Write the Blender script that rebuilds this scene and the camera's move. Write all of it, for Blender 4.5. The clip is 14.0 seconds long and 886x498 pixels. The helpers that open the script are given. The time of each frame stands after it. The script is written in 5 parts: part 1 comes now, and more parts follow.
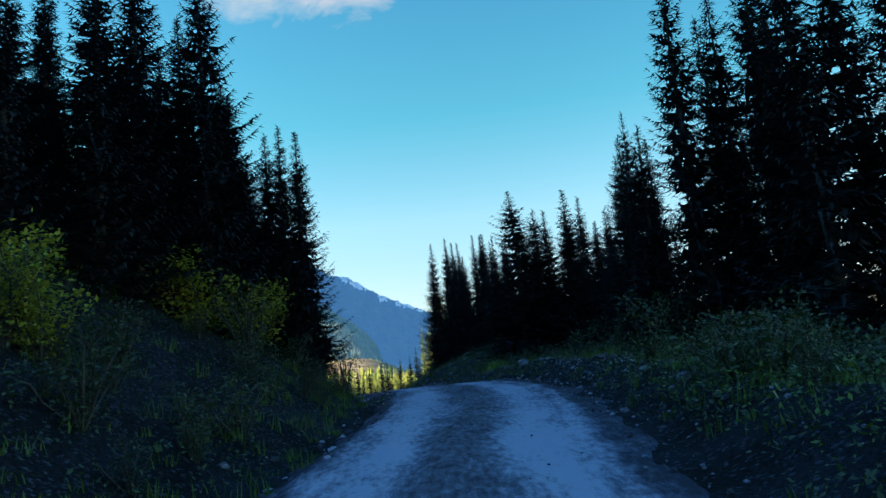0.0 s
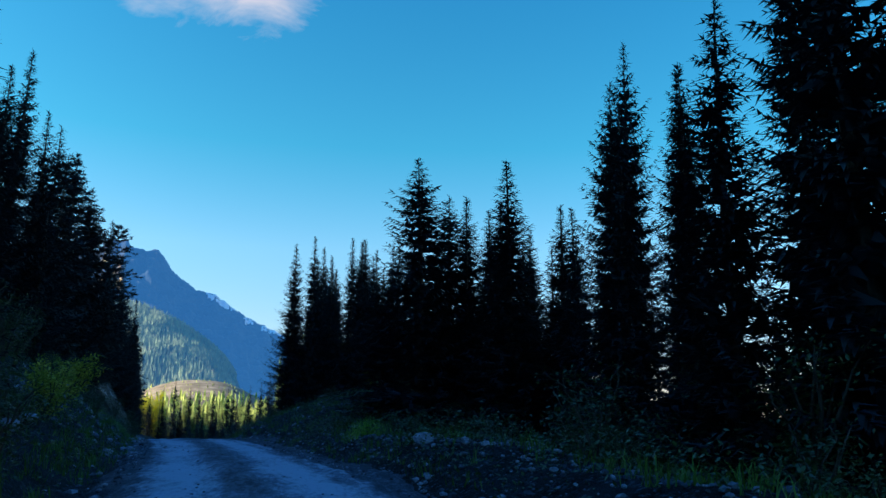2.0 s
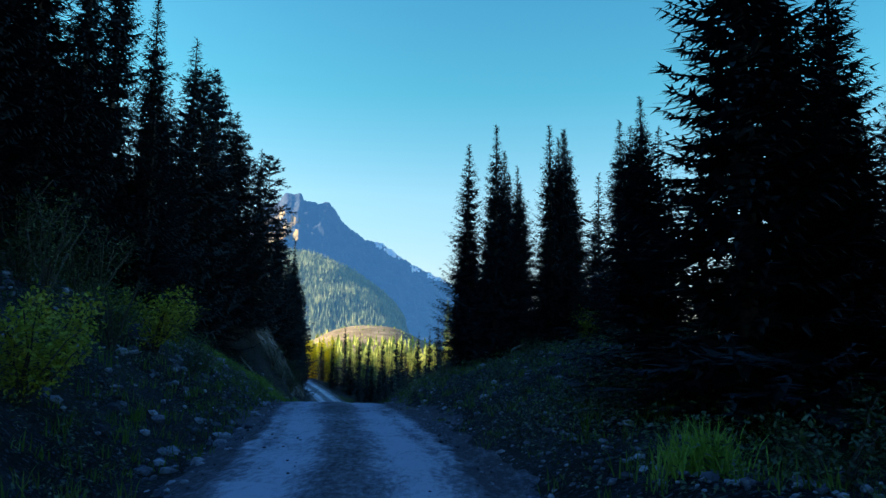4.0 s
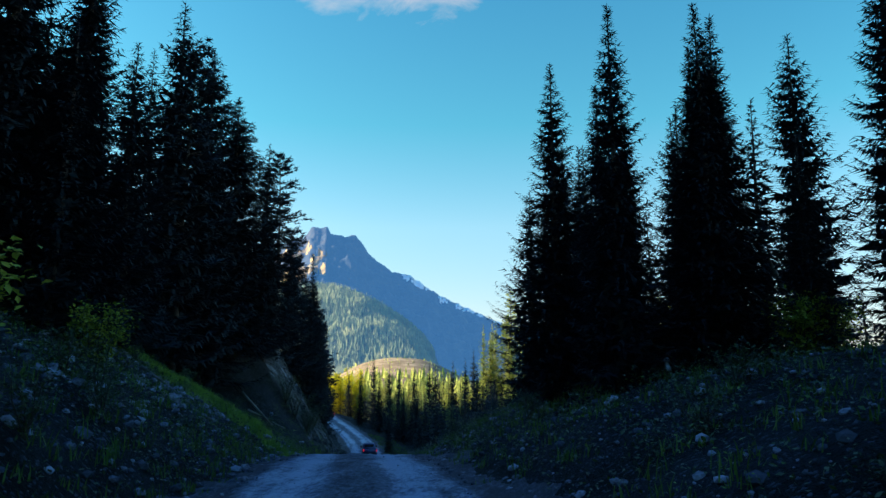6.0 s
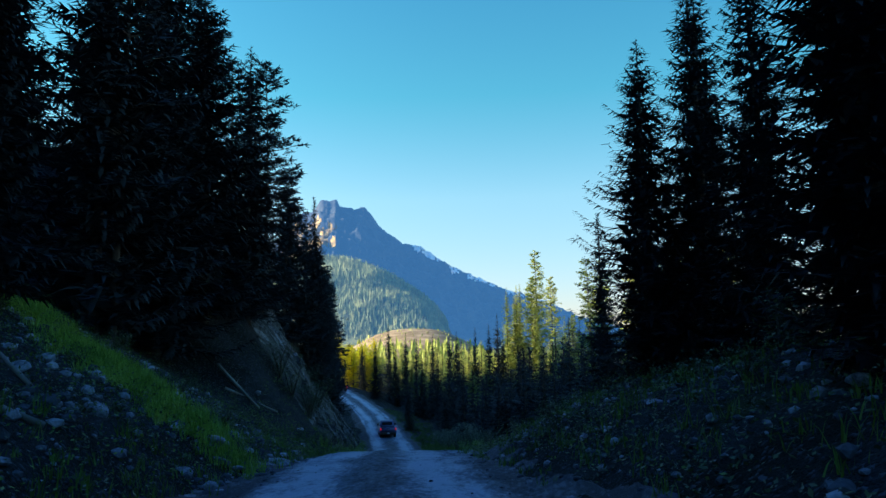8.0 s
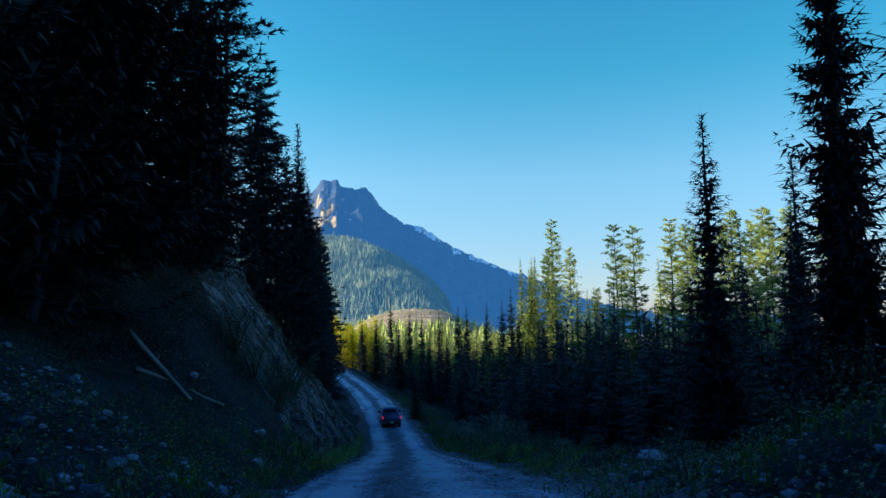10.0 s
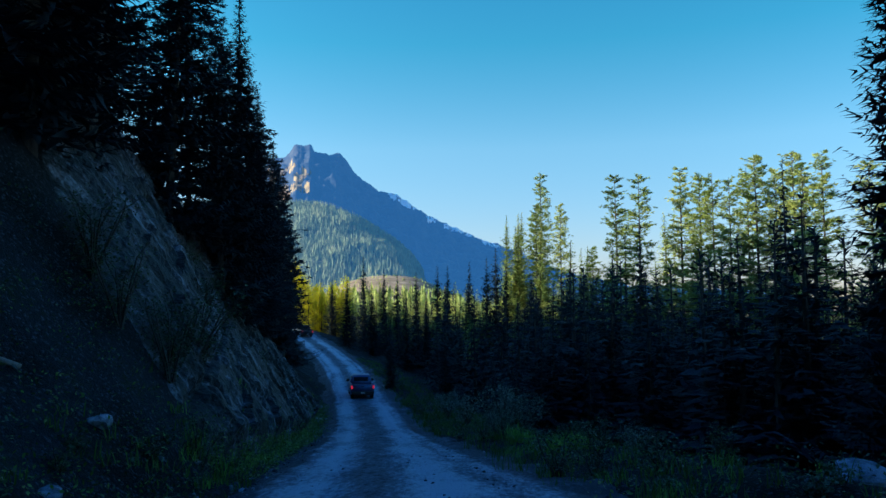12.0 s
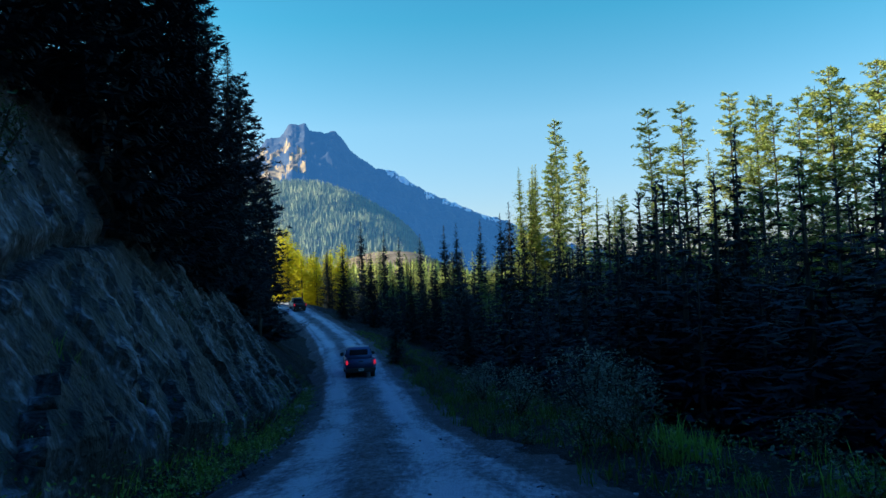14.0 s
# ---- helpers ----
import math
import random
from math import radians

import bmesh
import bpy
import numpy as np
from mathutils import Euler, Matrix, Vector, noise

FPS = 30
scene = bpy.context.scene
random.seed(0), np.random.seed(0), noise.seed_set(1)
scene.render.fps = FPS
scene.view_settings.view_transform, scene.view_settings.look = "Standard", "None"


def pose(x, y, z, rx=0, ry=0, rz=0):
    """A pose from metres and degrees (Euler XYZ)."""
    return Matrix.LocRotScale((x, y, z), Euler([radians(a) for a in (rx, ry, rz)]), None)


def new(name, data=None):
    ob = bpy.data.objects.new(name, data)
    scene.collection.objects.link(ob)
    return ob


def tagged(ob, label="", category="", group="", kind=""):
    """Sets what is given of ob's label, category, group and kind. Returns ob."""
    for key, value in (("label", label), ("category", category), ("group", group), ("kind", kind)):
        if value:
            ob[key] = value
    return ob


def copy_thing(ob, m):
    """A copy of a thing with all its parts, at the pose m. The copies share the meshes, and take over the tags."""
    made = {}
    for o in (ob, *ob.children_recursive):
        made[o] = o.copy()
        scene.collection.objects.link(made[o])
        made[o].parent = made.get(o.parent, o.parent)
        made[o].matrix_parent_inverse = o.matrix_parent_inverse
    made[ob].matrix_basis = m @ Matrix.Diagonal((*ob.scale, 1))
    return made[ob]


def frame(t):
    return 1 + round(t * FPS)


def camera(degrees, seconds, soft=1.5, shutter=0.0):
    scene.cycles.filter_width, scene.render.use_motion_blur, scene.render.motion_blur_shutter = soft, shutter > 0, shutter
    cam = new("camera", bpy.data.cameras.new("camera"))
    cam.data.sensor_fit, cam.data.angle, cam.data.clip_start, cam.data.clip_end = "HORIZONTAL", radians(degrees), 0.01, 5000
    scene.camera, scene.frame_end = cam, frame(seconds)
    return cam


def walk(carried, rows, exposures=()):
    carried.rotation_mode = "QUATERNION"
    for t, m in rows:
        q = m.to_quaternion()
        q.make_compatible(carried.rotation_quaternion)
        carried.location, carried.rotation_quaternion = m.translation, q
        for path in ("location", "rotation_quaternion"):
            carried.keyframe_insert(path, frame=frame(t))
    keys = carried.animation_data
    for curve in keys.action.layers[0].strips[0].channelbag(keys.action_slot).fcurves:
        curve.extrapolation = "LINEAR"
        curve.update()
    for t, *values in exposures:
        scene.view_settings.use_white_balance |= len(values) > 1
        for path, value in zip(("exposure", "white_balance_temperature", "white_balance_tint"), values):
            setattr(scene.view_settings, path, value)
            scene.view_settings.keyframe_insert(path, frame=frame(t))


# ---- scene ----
# A gravel forest road over a crest and down past a rock cut, in the shade of the hillside.
cam = camera(61.14, 14.0, soft=1.5)
PATH = [
    (0.0, pose(0.000, 0.000, -0.000, 99.92, 5.83, -0.00)),
    (0.5, pose(-0.012, 4.169, 0.184, 101.82, 4.87, -5.81)),
    (1.0, pose(0.113, 8.252, 0.448, 101.75, 2.27, -8.47)),
    (1.5, pose(0.335, 12.320, 0.690, 101.95, 0.12, -10.63)),
    (2.0, pose(0.826, 16.265, 0.963, 102.39, -0.42, -10.58)),
    (2.5, pose(1.044, 20.103, 1.251, 101.95, 1.50, -6.82)),
    (3.0, pose(0.786, 23.829, 1.437, 101.98, -0.67, -3.61)),
    (3.5, pose(0.480, 27.315, 1.507, 100.38, -1.64, -0.82)),
    (4.0, pose(0.078, 30.801, 1.559, 98.16, -0.99, 1.78)),
    (6.5, pose(-2.544, 47.512, 1.410, 100.83, 0.44, 4.52)),
    (7.0, pose(-3.234, 51.115, 1.316, 100.42, 1.73, 4.47)),
    (7.5, pose(-3.881, 54.896, 1.200, 98.56, 0.68, 4.26)),
    (8.0, pose(-4.681, 58.692, 1.236, 98.36, 1.30, 5.00)),
    (10.5, pose(-7.911, 77.087, 0.463, 96.36, 1.09, 5.01)),
    (11.0, pose(-8.444, 80.318, 0.231, 95.73, 1.03, 4.49)),
    (11.5, pose(-8.925, 83.554, -0.113, 95.21, 0.83, 3.77)),
    (12.0, pose(-9.391, 86.854, -0.463, 94.61, 0.36, 2.98)),
    (12.5, pose(-9.795, 90.330, -0.794, 94.11, 0.99, 2.81)),
    (13.0, pose(-10.325, 93.872, -1.215, 93.94, 1.16, 2.84)),
    (13.5, pose(-10.860, 97.626, -1.654, 93.79, 1.21, 2.91)),
    (14.0, pose(-11.329, 101.551, -2.218, 92.85, 2.27, 3.07)),
]
walk(cam, PATH, exposures=[(0.0, 1.76, 8300, 12), (0.8, 1.48, 6600, 10), (3.0, 1.42, 6450, 10), (4.2, 1.66, 8000, 12), (8.2, 1.60, 7600, 12), (10.5, 1.23, 6350, 10), (12.5, 1.23, 6350, 10), (14.0, 1.32, 6750, 11)])

# ---- world and sun ----
SUN_ELEVATION, SUN_TO = 19.0, (-1.00, 0.0)           # where the sun stands: low, left of the road
world = bpy.data.worlds.new("sky")
scene.world = world
world.use_nodes = True
wn = world.node_tree.nodes
sky = wn.new("ShaderNodeTexSky")
sky.sky_type, sky.sun_disc = "NISHITA", False
sky.sun_elevation = radians(SUN_ELEVATION)
sky.sun_rotation = math.atan2(SUN_TO[0], SUN_TO[1])
sky.altitude, sky.air_density, sky.dust_density, sky.ozone_density = 1400, 1.0, 3.0, 2.4
wn["Background"].inputs["Strength"].default_value = 0.125
deep = wn.new("ShaderNodeHueSaturation")              # the deep cyan-blue of this mountain sky
deep.inputs["Saturation"].default_value = 1.22
tone = wn.new("ShaderNodeMix")
tone.data_type, tone.blend_type = "RGBA", "MULTIPLY"
tone.inputs["Factor"].default_value = 1.0
where, height, tint = wn.new("ShaderNodeTexCoord"), wn.new("ShaderNodeSeparateXYZ"), wn.new("ShaderNodeValToRGB")
for _k, (_p, _c) in enumerate(((0.04, (0.72, 0.62, 0.66)), (0.21, (0.84, 0.94, 0.79)), (0.34, (0.34, 0.94, 0.77)), (0.50, (0.26, 0.89, 0.82)), (0.85, (0.24, 0.66, 1.15)))):
    _e = tint.color_ramp.elements[_k] if _k < 2 else tint.color_ramp.elements.new(_p)
    _e.position, _e.color = _p, (*_c, 1)
world.node_tree.links.new(where.outputs["Generated"], height.inputs[0])
world.node_tree.links.new(height.outputs["Z"], tint.inputs[0])
world.node_tree.links.new(tint.outputs["Color"], tone.inputs["B"])
world.node_tree.links.new(sky.outputs["Color"], deep.inputs["Color"])
world.node_tree.links.new(deep.outputs["Color"], tone.inputs["A"])
world.node_tree.links.new(tone.outputs["Result"], wn["Background"].inputs["Color"])
sun_data = bpy.data.lights.new("sun", "SUN")
sun_data.energy, sun_data.angle, sun_data.color = 5.0, radians(0.53), (1.0, 0.91, 0.66)
sun = new("sun", sun_data)
_to = Vector((*SUN_TO, 0)).normalized() * math.cos(radians(SUN_ELEVATION)) + Vector((0, 0, math.sin(radians(SUN_ELEVATION))))
sun.matrix_world = Matrix.Translation((-60, -30, 90)) @ _to.to_track_quat("Z", "Y").to_matrix().to_4x4()


# ---- materials ----
def material(name, colors, scale=1.0, fine=8.0, rough=0.85, bump=0.3, spread=0.5, metal=0.0, per_object=0.0, spec=0.3, stretch=(1, 1, 1), trans=0.0, islands=0.0):
    """Two-scale procedural surface: colors mix by a broad noise, a fine one varies them and gives the relief."""
    m = bpy.data.materials.new(name)
    m.use_nodes = True
    nt, N, L = m.node_tree, m.node_tree.nodes, m.node_tree.links
    bsdf = N["Principled BSDF"]
    co = N.new("ShaderNodeTexCoord")
    mp = N.new("ShaderNodeMapping")
    mp.inputs["Scale"].default_value = stretch
    L.new(co.outputs["Object"], mp.inputs["Vector"])
    n1, n2 = N.new("ShaderNodeTexNoise"), N.new("ShaderNodeTexNoise")
    n1.inputs["Scale"].default_value, n1.inputs["Detail"].default_value = scale, 6
    n2.inputs["Scale"].default_value, n2.inputs["Detail"].default_value = scale * fine, 5
    for n in (n1, n2):
        L.new(mp.outputs[0], n.inputs["Vector"])
    ramp = N.new("ShaderNodeValToRGB")
    el = ramp.color_ramp.elements
    while len(el) < len(colors):
        el.new(0.5)
    for i, c in enumerate(colors):
        el[i].position = 0.5 + (i / max(1, len(colors) - 1) - 0.5) * spread
        el[i].color = (*c, 1)
    mixv = N.new("ShaderNodeMath")
    mixv.operation = "MULTIPLY_ADD"
    mixv.inputs[1].default_value, mixv.inputs[2].default_value = 0.45, -0.225
    L.new(n2.outputs["Fac"], mixv.inputs[0])
    add = N.new("ShaderNodeMath")
    L.new(n1.outputs["Fac"], add.inputs[0])
    L.new(mixv.outputs[0], add.inputs[1])
    last = add.outputs[0]
    if per_object:
        info = N.new("ShaderNodeObjectInfo")
        sh = N.new("ShaderNodeMath")
        sh.operation = "MULTIPLY_ADD"
        sh.inputs[1].default_value, sh.inputs[2].default_value = per_object, -per_object / 2
        L.new(info.outputs["Random"], sh.inputs[0])
        ad2 = N.new("ShaderNodeMath")
        L.new(last, ad2.inputs[0])
        L.new(sh.outputs[0], ad2.inputs[1])
        last = ad2.outputs[0]
    if islands:                                          # each joined piece a little lighter or darker
        geo = N.new("ShaderNodeNewGeometry")
        si = N.new("ShaderNodeMath")
        si.operation = "MULTIPLY_ADD"
        si.inputs[1].default_value, si.inputs[2].default_value = islands, -islands / 2
        L.new(geo.outputs["Random Per Island"], si.inputs[0])
        ad3 = N.new("ShaderNodeMath")
        L.new(last, ad3.inputs[0])
        L.new(si.outputs[0], ad3.inputs[1])
        last = ad3.outputs[0]
    L.new(last, ramp.inputs[0])
    L.new(ramp.outputs[0], bsdf.inputs["Base Color"])
    bsdf.inputs["Roughness"].default_value, bsdf.inputs["Metallic"].default_value = rough, metal
    bsdf.inputs["Specular IOR Level"].default_value = spec
    if bump:
        b = N.new("ShaderNodeBump")
        b.inputs["Strength"].default_value, b.inputs["Distance"].default_value = bump, 0.5 / (scale * fine) ** 0.5 * 0.3
        L.new(n2.outputs["Fac"], b.inputs["Height"])
        L.new(b.outputs[0], bsdf.inputs["Normal"])
    if trans:
        tr = N.new("ShaderNodeBsdfTranslucent")
        L.new(ramp.outputs[0], tr.inputs["Color"])
        mx = N.new("ShaderNodeMixShader")
        mx.inputs[0].default_value = trans
        L.new(bsdf.outputs[0], mx.inputs[1])
        L.new(tr.outputs[0], mx.inputs[2])
        L.new(mx.outputs[0], N["Material Output"].inputs["Surface"])
    return m


# conifer foliage in two tones: near-black blue for shade, yellow-green for sun
NEEDLES_SHADE = material("shaded_needles", [(0.010, 0.020, 0.029), (0.016, 0.031, 0.043), (0.028, 0.046, 0.058)], 1.2, 9, 0.75, 0, 0.5, per_object=0.35, spec=0.10)
NEEDLES_SUN = material("sunlit_needles", [(0.08, 0.13, 0.04), (0.23, 0.30, 0.085), (0.48, 0.50, 0.16)], 0.5, 8, 0.7, 0, 0.5, per_object=0.35, trans=0.15, spec=0.1)
LARCH = material("golden_leaves", [(0.38, 0.36, 0.015), (0.58, 0.55, 0.02), (0.72, 0.66, 0.04)], 0.6, 8, 0.7, 0, 0.5, per_object=0.3, trans=0.3)
BARK = material("bark", [(0.03, 0.026, 0.023), (0.06, 0.052, 0.046), (0.12, 0.105, 0.095)], 2.5, 8, 0.95, 0.8, 0.6, stretch=(1, 1, 0.3))
DEAD = material("bleached_wood", [(0.10, 0.095, 0.09), (0.18, 0.17, 0.16), (0.30, 0.29, 0.28)], 2.0, 10, 0.9, 0.6, 0.6, stretch=(1, 1, 0.2))
LEAF = material("shrub_leaves", [(0.018, 0.042, 0.011), (0.038, 0.072, 0.018), (0.09, 0.115, 0.038)], 2.5, 6, 0.45, 0, 0.6, per_object=0.35, trans=0.2, spec=0.5)
LEAF_YELLOW = material("autumn_leaves", [(0.15, 0.19, 0.02), (0.30, 0.31, 0.03), (0.44, 0.36, 0.05)], 2.0, 6, 0.6, 0, 0.5, per_object=0.35, trans=0.25)
GRASS = material("grass_blades", [(0.05, 0.11, 0.016), (0.09, 0.17, 0.022), (0.15, 0.19, 0.05)], 0.9, 10, 0.7, 0, 0.5, trans=0.2)
STONE = material("broken_stone", [(0.025, 0.030, 0.040), (0.075, 0.088, 0.115), (0.32, 0.35, 0.42)], 2.2, 9, 0.9, 0.6, 0.7, islands=0.55)
MEADOWGRASS = material("bright_grass", [(0.10, 0.22, 0.03), (0.20, 0.36, 0.05), (0.36, 0.46, 0.10)], 0.9, 10, 0.7, 0, 0.5, trans=0.25)
# base colour darkened and blued to carry the mountain's shade and haze
MOUNTAIN = material("shaded_mountain_rock", [(0.007, 0.018, 0.040), (0.016, 0.028, 0.054), (0.045, 0.048, 0.060)], 0.030, 9, 0.95, 0.9, 0.6)
SNOW = material("old_snow", [(0.6, 0.62, 0.66), (0.8, 0.82, 0.85)], 0.05, 6, 0.7, 0.3, 0.5)
SLOPE = material("wooded_slope", [(0.03, 0.05, 0.045), (0.055, 0.08, 0.055), (0.10, 0.12, 0.07)], 0.02, 14, 0.95, 0.8, 0.5)
FARWOOD = material("far_conifers", [(0.08, 0.125, 0.08), (0.16, 0.20, 0.115), (0.28, 0.30, 0.17)], 0.03, 12, 0.9, 0, 0.5)
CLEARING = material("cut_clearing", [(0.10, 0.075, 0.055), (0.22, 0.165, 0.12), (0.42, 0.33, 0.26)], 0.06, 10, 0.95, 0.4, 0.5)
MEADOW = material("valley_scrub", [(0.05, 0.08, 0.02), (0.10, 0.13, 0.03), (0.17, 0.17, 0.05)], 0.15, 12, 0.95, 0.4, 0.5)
# warm pale rock colour that paints sunlight on the mountain's left flank
LIT_ROCK = material("sunlit_rock_patch", [(0.07, 0.065, 0.06), (0.22, 0.17, 0.12), (0.48, 0.33, 0.15)], 0.06, 9, 0.95, 0.9, 0.6)
FRESH = material("fresh_green_leaves", [(0.05, 0.11, 0.012), (0.10, 0.19, 0.02), (0.20, 0.26, 0.05)], 2.5, 6, 0.5, 0, 0.6, trans=0.2, spec=0.4, islands=0.4)
PALE = material("willow_and_glint_leaves", [(0.10, 0.12, 0.08), (0.18, 0.20, 0.14), (0.28, 0.29, 0.22)], 2.0, 6, 0.7, 0, 0.5, per_object=0.3, trans=0.15)


def haze_glow(m, color, strength):
    """Gives far land a blue glow of its own, standing in for the haze of bright air."""
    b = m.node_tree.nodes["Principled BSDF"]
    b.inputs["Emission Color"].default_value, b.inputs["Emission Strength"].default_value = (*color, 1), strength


# haze put in as emission: rock, snow, slope and far woods glow blue
for _m, _s in ((MOUNTAIN, 0.125), (LIT_ROCK, 0.06), (SNOW, 0.06), (SLOPE, 0.065), (FARWOOD, 0.065)):
    haze_glow(_m, (0.07, 0.38, 1.0), _s)


def gravel_material():
    """Packed gravel; the mesh's 'track' attribute tells the packed pale wheel tracks from the dark loose strips."""
    m = bpy.data.materials.new("gravel")
    m.use_nodes = True
    N, L = m.node_tree.nodes, m.node_tree.links
    b = N["Principled BSDF"]
    co, at = N.new("ShaderNodeTexCoord"), N.new("ShaderNodeAttribute")
    at.attribute_name = "track"
    mp = N.new("ShaderNodeMapping")
    mp.inputs["Scale"].default_value = (1.5, 0.5, 1)
    L.new(co.outputs["Object"], mp.inputs["Vector"])
    big, mid, fine = N.new("ShaderNodeTexNoise"), N.new("ShaderNodeTexNoise"), N.new("ShaderNodeTexVoronoi")
    big.inputs["Scale"].default_value, big.inputs["Detail"].default_value = 1.1, 6
    mid.inputs["Scale"].default_value, mid.inputs["Detail"].default_value = 7, 6
    fine.inputs["Scale"].default_value = 38
    L.new(mp.outputs[0], big.inputs["Vector"])
    L.new(mp.outputs[0], mid.inputs["Vector"])
    L.new(co.outputs["Object"], fine.inputs["Vector"])
    def madd(a, k, c):
        q = N.new("ShaderNodeMath")
        q.operation = "MULTIPLY_ADD"
        L.new(a, q.inputs[0])
        q.inputs[1].default_value = k
        if isinstance(c, float):
            q.inputs[2].default_value = c
        else:
            L.new(c, q.inputs[2])
        return q.outputs[0]
    v = madd(at.outputs["Fac"], 0.74, -0.74)
    v = madd(big.outputs["Fac"], 0.75, v)
    v = madd(mid.outputs["Fac"], 1.1, v)
    v = madd(fine.outputs["Distance"], 0.35, v)
    r = N.new("ShaderNodeValToRGB")
    el = r.color_ramp.elements
    el.new(0.5)
    for i, (p, c) in enumerate(((0.16, (0.026, 0.031, 0.046)), (0.52, (0.120, 0.142, 0.190)), (0.95, (0.40, 0.44, 0.53)))):
        el[i].position, el[i].color = p, (*c, 1)
    L.new(v, r.inputs[0])
    L.new(r.outputs[0], b.inputs["Base Color"])
    b.inputs["Roughness"].default_value, b.inputs["Specular IOR Level"].default_value = 0.85, 0.3
    bp = N.new("ShaderNodeBump")
    bp.inputs["Strength"].default_value, bp.inputs["Distance"].default_value = 0.9, 0.03
    L.new(madd(fine.outputs["Distance"], 0.6, mid.outputs["Fac"]), bp.inputs["Height"])
    L.new(bp.outputs[0], b.inputs["Normal"])
    return m


GRAVEL = gravel_material()


def cliff_material():
    """Slabs and streaks that follow the dip of the beds, with dark lichen and pale fresh faces."""
    m = bpy.data.materials.new("layered_rock")
    m.use_nodes = True
    N, L = m.node_tree.nodes, m.node_tree.links
    b = N["Principled BSDF"]
    co = N.new("ShaderNodeTexCoord")
    tilt = N.new("ShaderNodeMapping")
    tilt.inputs["Rotation"].default_value = (radians(58), 0, 0)
    sq = N.new("ShaderNodeVectorMath")
    sq.operation = "MULTIPLY"
    sq.inputs[1].default_value = (0.8, 0.30, 1.5)
    L.new(co.outputs["Object"], tilt.inputs["Vector"])
    L.new(tilt.outputs[0], sq.inputs[0])
    streak, patch, grain = N.new("ShaderNodeTexNoise"), N.new("ShaderNodeTexNoise"), N.new("ShaderNodeTexNoise")
    for t, s, d in ((streak, 2.0, 9), (patch, 0.5, 5), (grain, 7.0, 8)):
        t.inputs["Scale"].default_value, t.inputs["Detail"].default_value = s, d
    L.new(sq.outputs[0], streak.inputs["Vector"])
    L.new(co.outputs["Object"], patch.inputs["Vector"])
    L.new(co.outputs["Object"], grain.inputs["Vector"])
    def madd(a, k, c):
        q = N.new("ShaderNodeMath")
        q.operation = "MULTIPLY_ADD"
        L.new(a, q.inputs[0])
        q.inputs[1].default_value = k
        if isinstance(c, float):
            q.inputs[2].default_value = c
        else:
            L.new(c, q.inputs[2])
        return q.outputs[0]
    v = madd(patch.outputs["Fac"], 0.95, -0.82)
    v = madd(streak.outputs["Fac"], 1.15, v)
    v = madd(grain.outputs["Fac"], 0.75, v)
    r = N.new("ShaderNodeValToRGB")
    el = r.color_ramp.elements
    el.new(0.5)
    el.new(0.6)
    for i, (p, c) in enumerate(((0.38, (0.005, 0.007, 0.006)), (0.55, (0.015, 0.015, 0.015)), (0.70, (0.036, 0.035, 0.039)), (0.94, (0.19, 0.20, 0.24)))):
        el[i].position, el[i].color = p, (*c, 1)
    L.new(v, r.inputs[0])
    L.new(r.outputs[0], b.inputs["Base Color"])
    b.inputs["Roughness"].default_value, b.inputs["Specular IOR Level"].default_value = 0.7, 0.4
    bp = N.new("ShaderNodeBump")
    bp.inputs["Strength"].default_value, bp.inputs["Distance"].default_value = 1.0, 0.10
    L.new(madd(grain.outputs["Fac"], 1.2, streak.outputs["Fac"]), bp.inputs["Height"])
    L.new(bp.outputs[0], b.inputs["Normal"])
    return m


CLIFF = cliff_material()


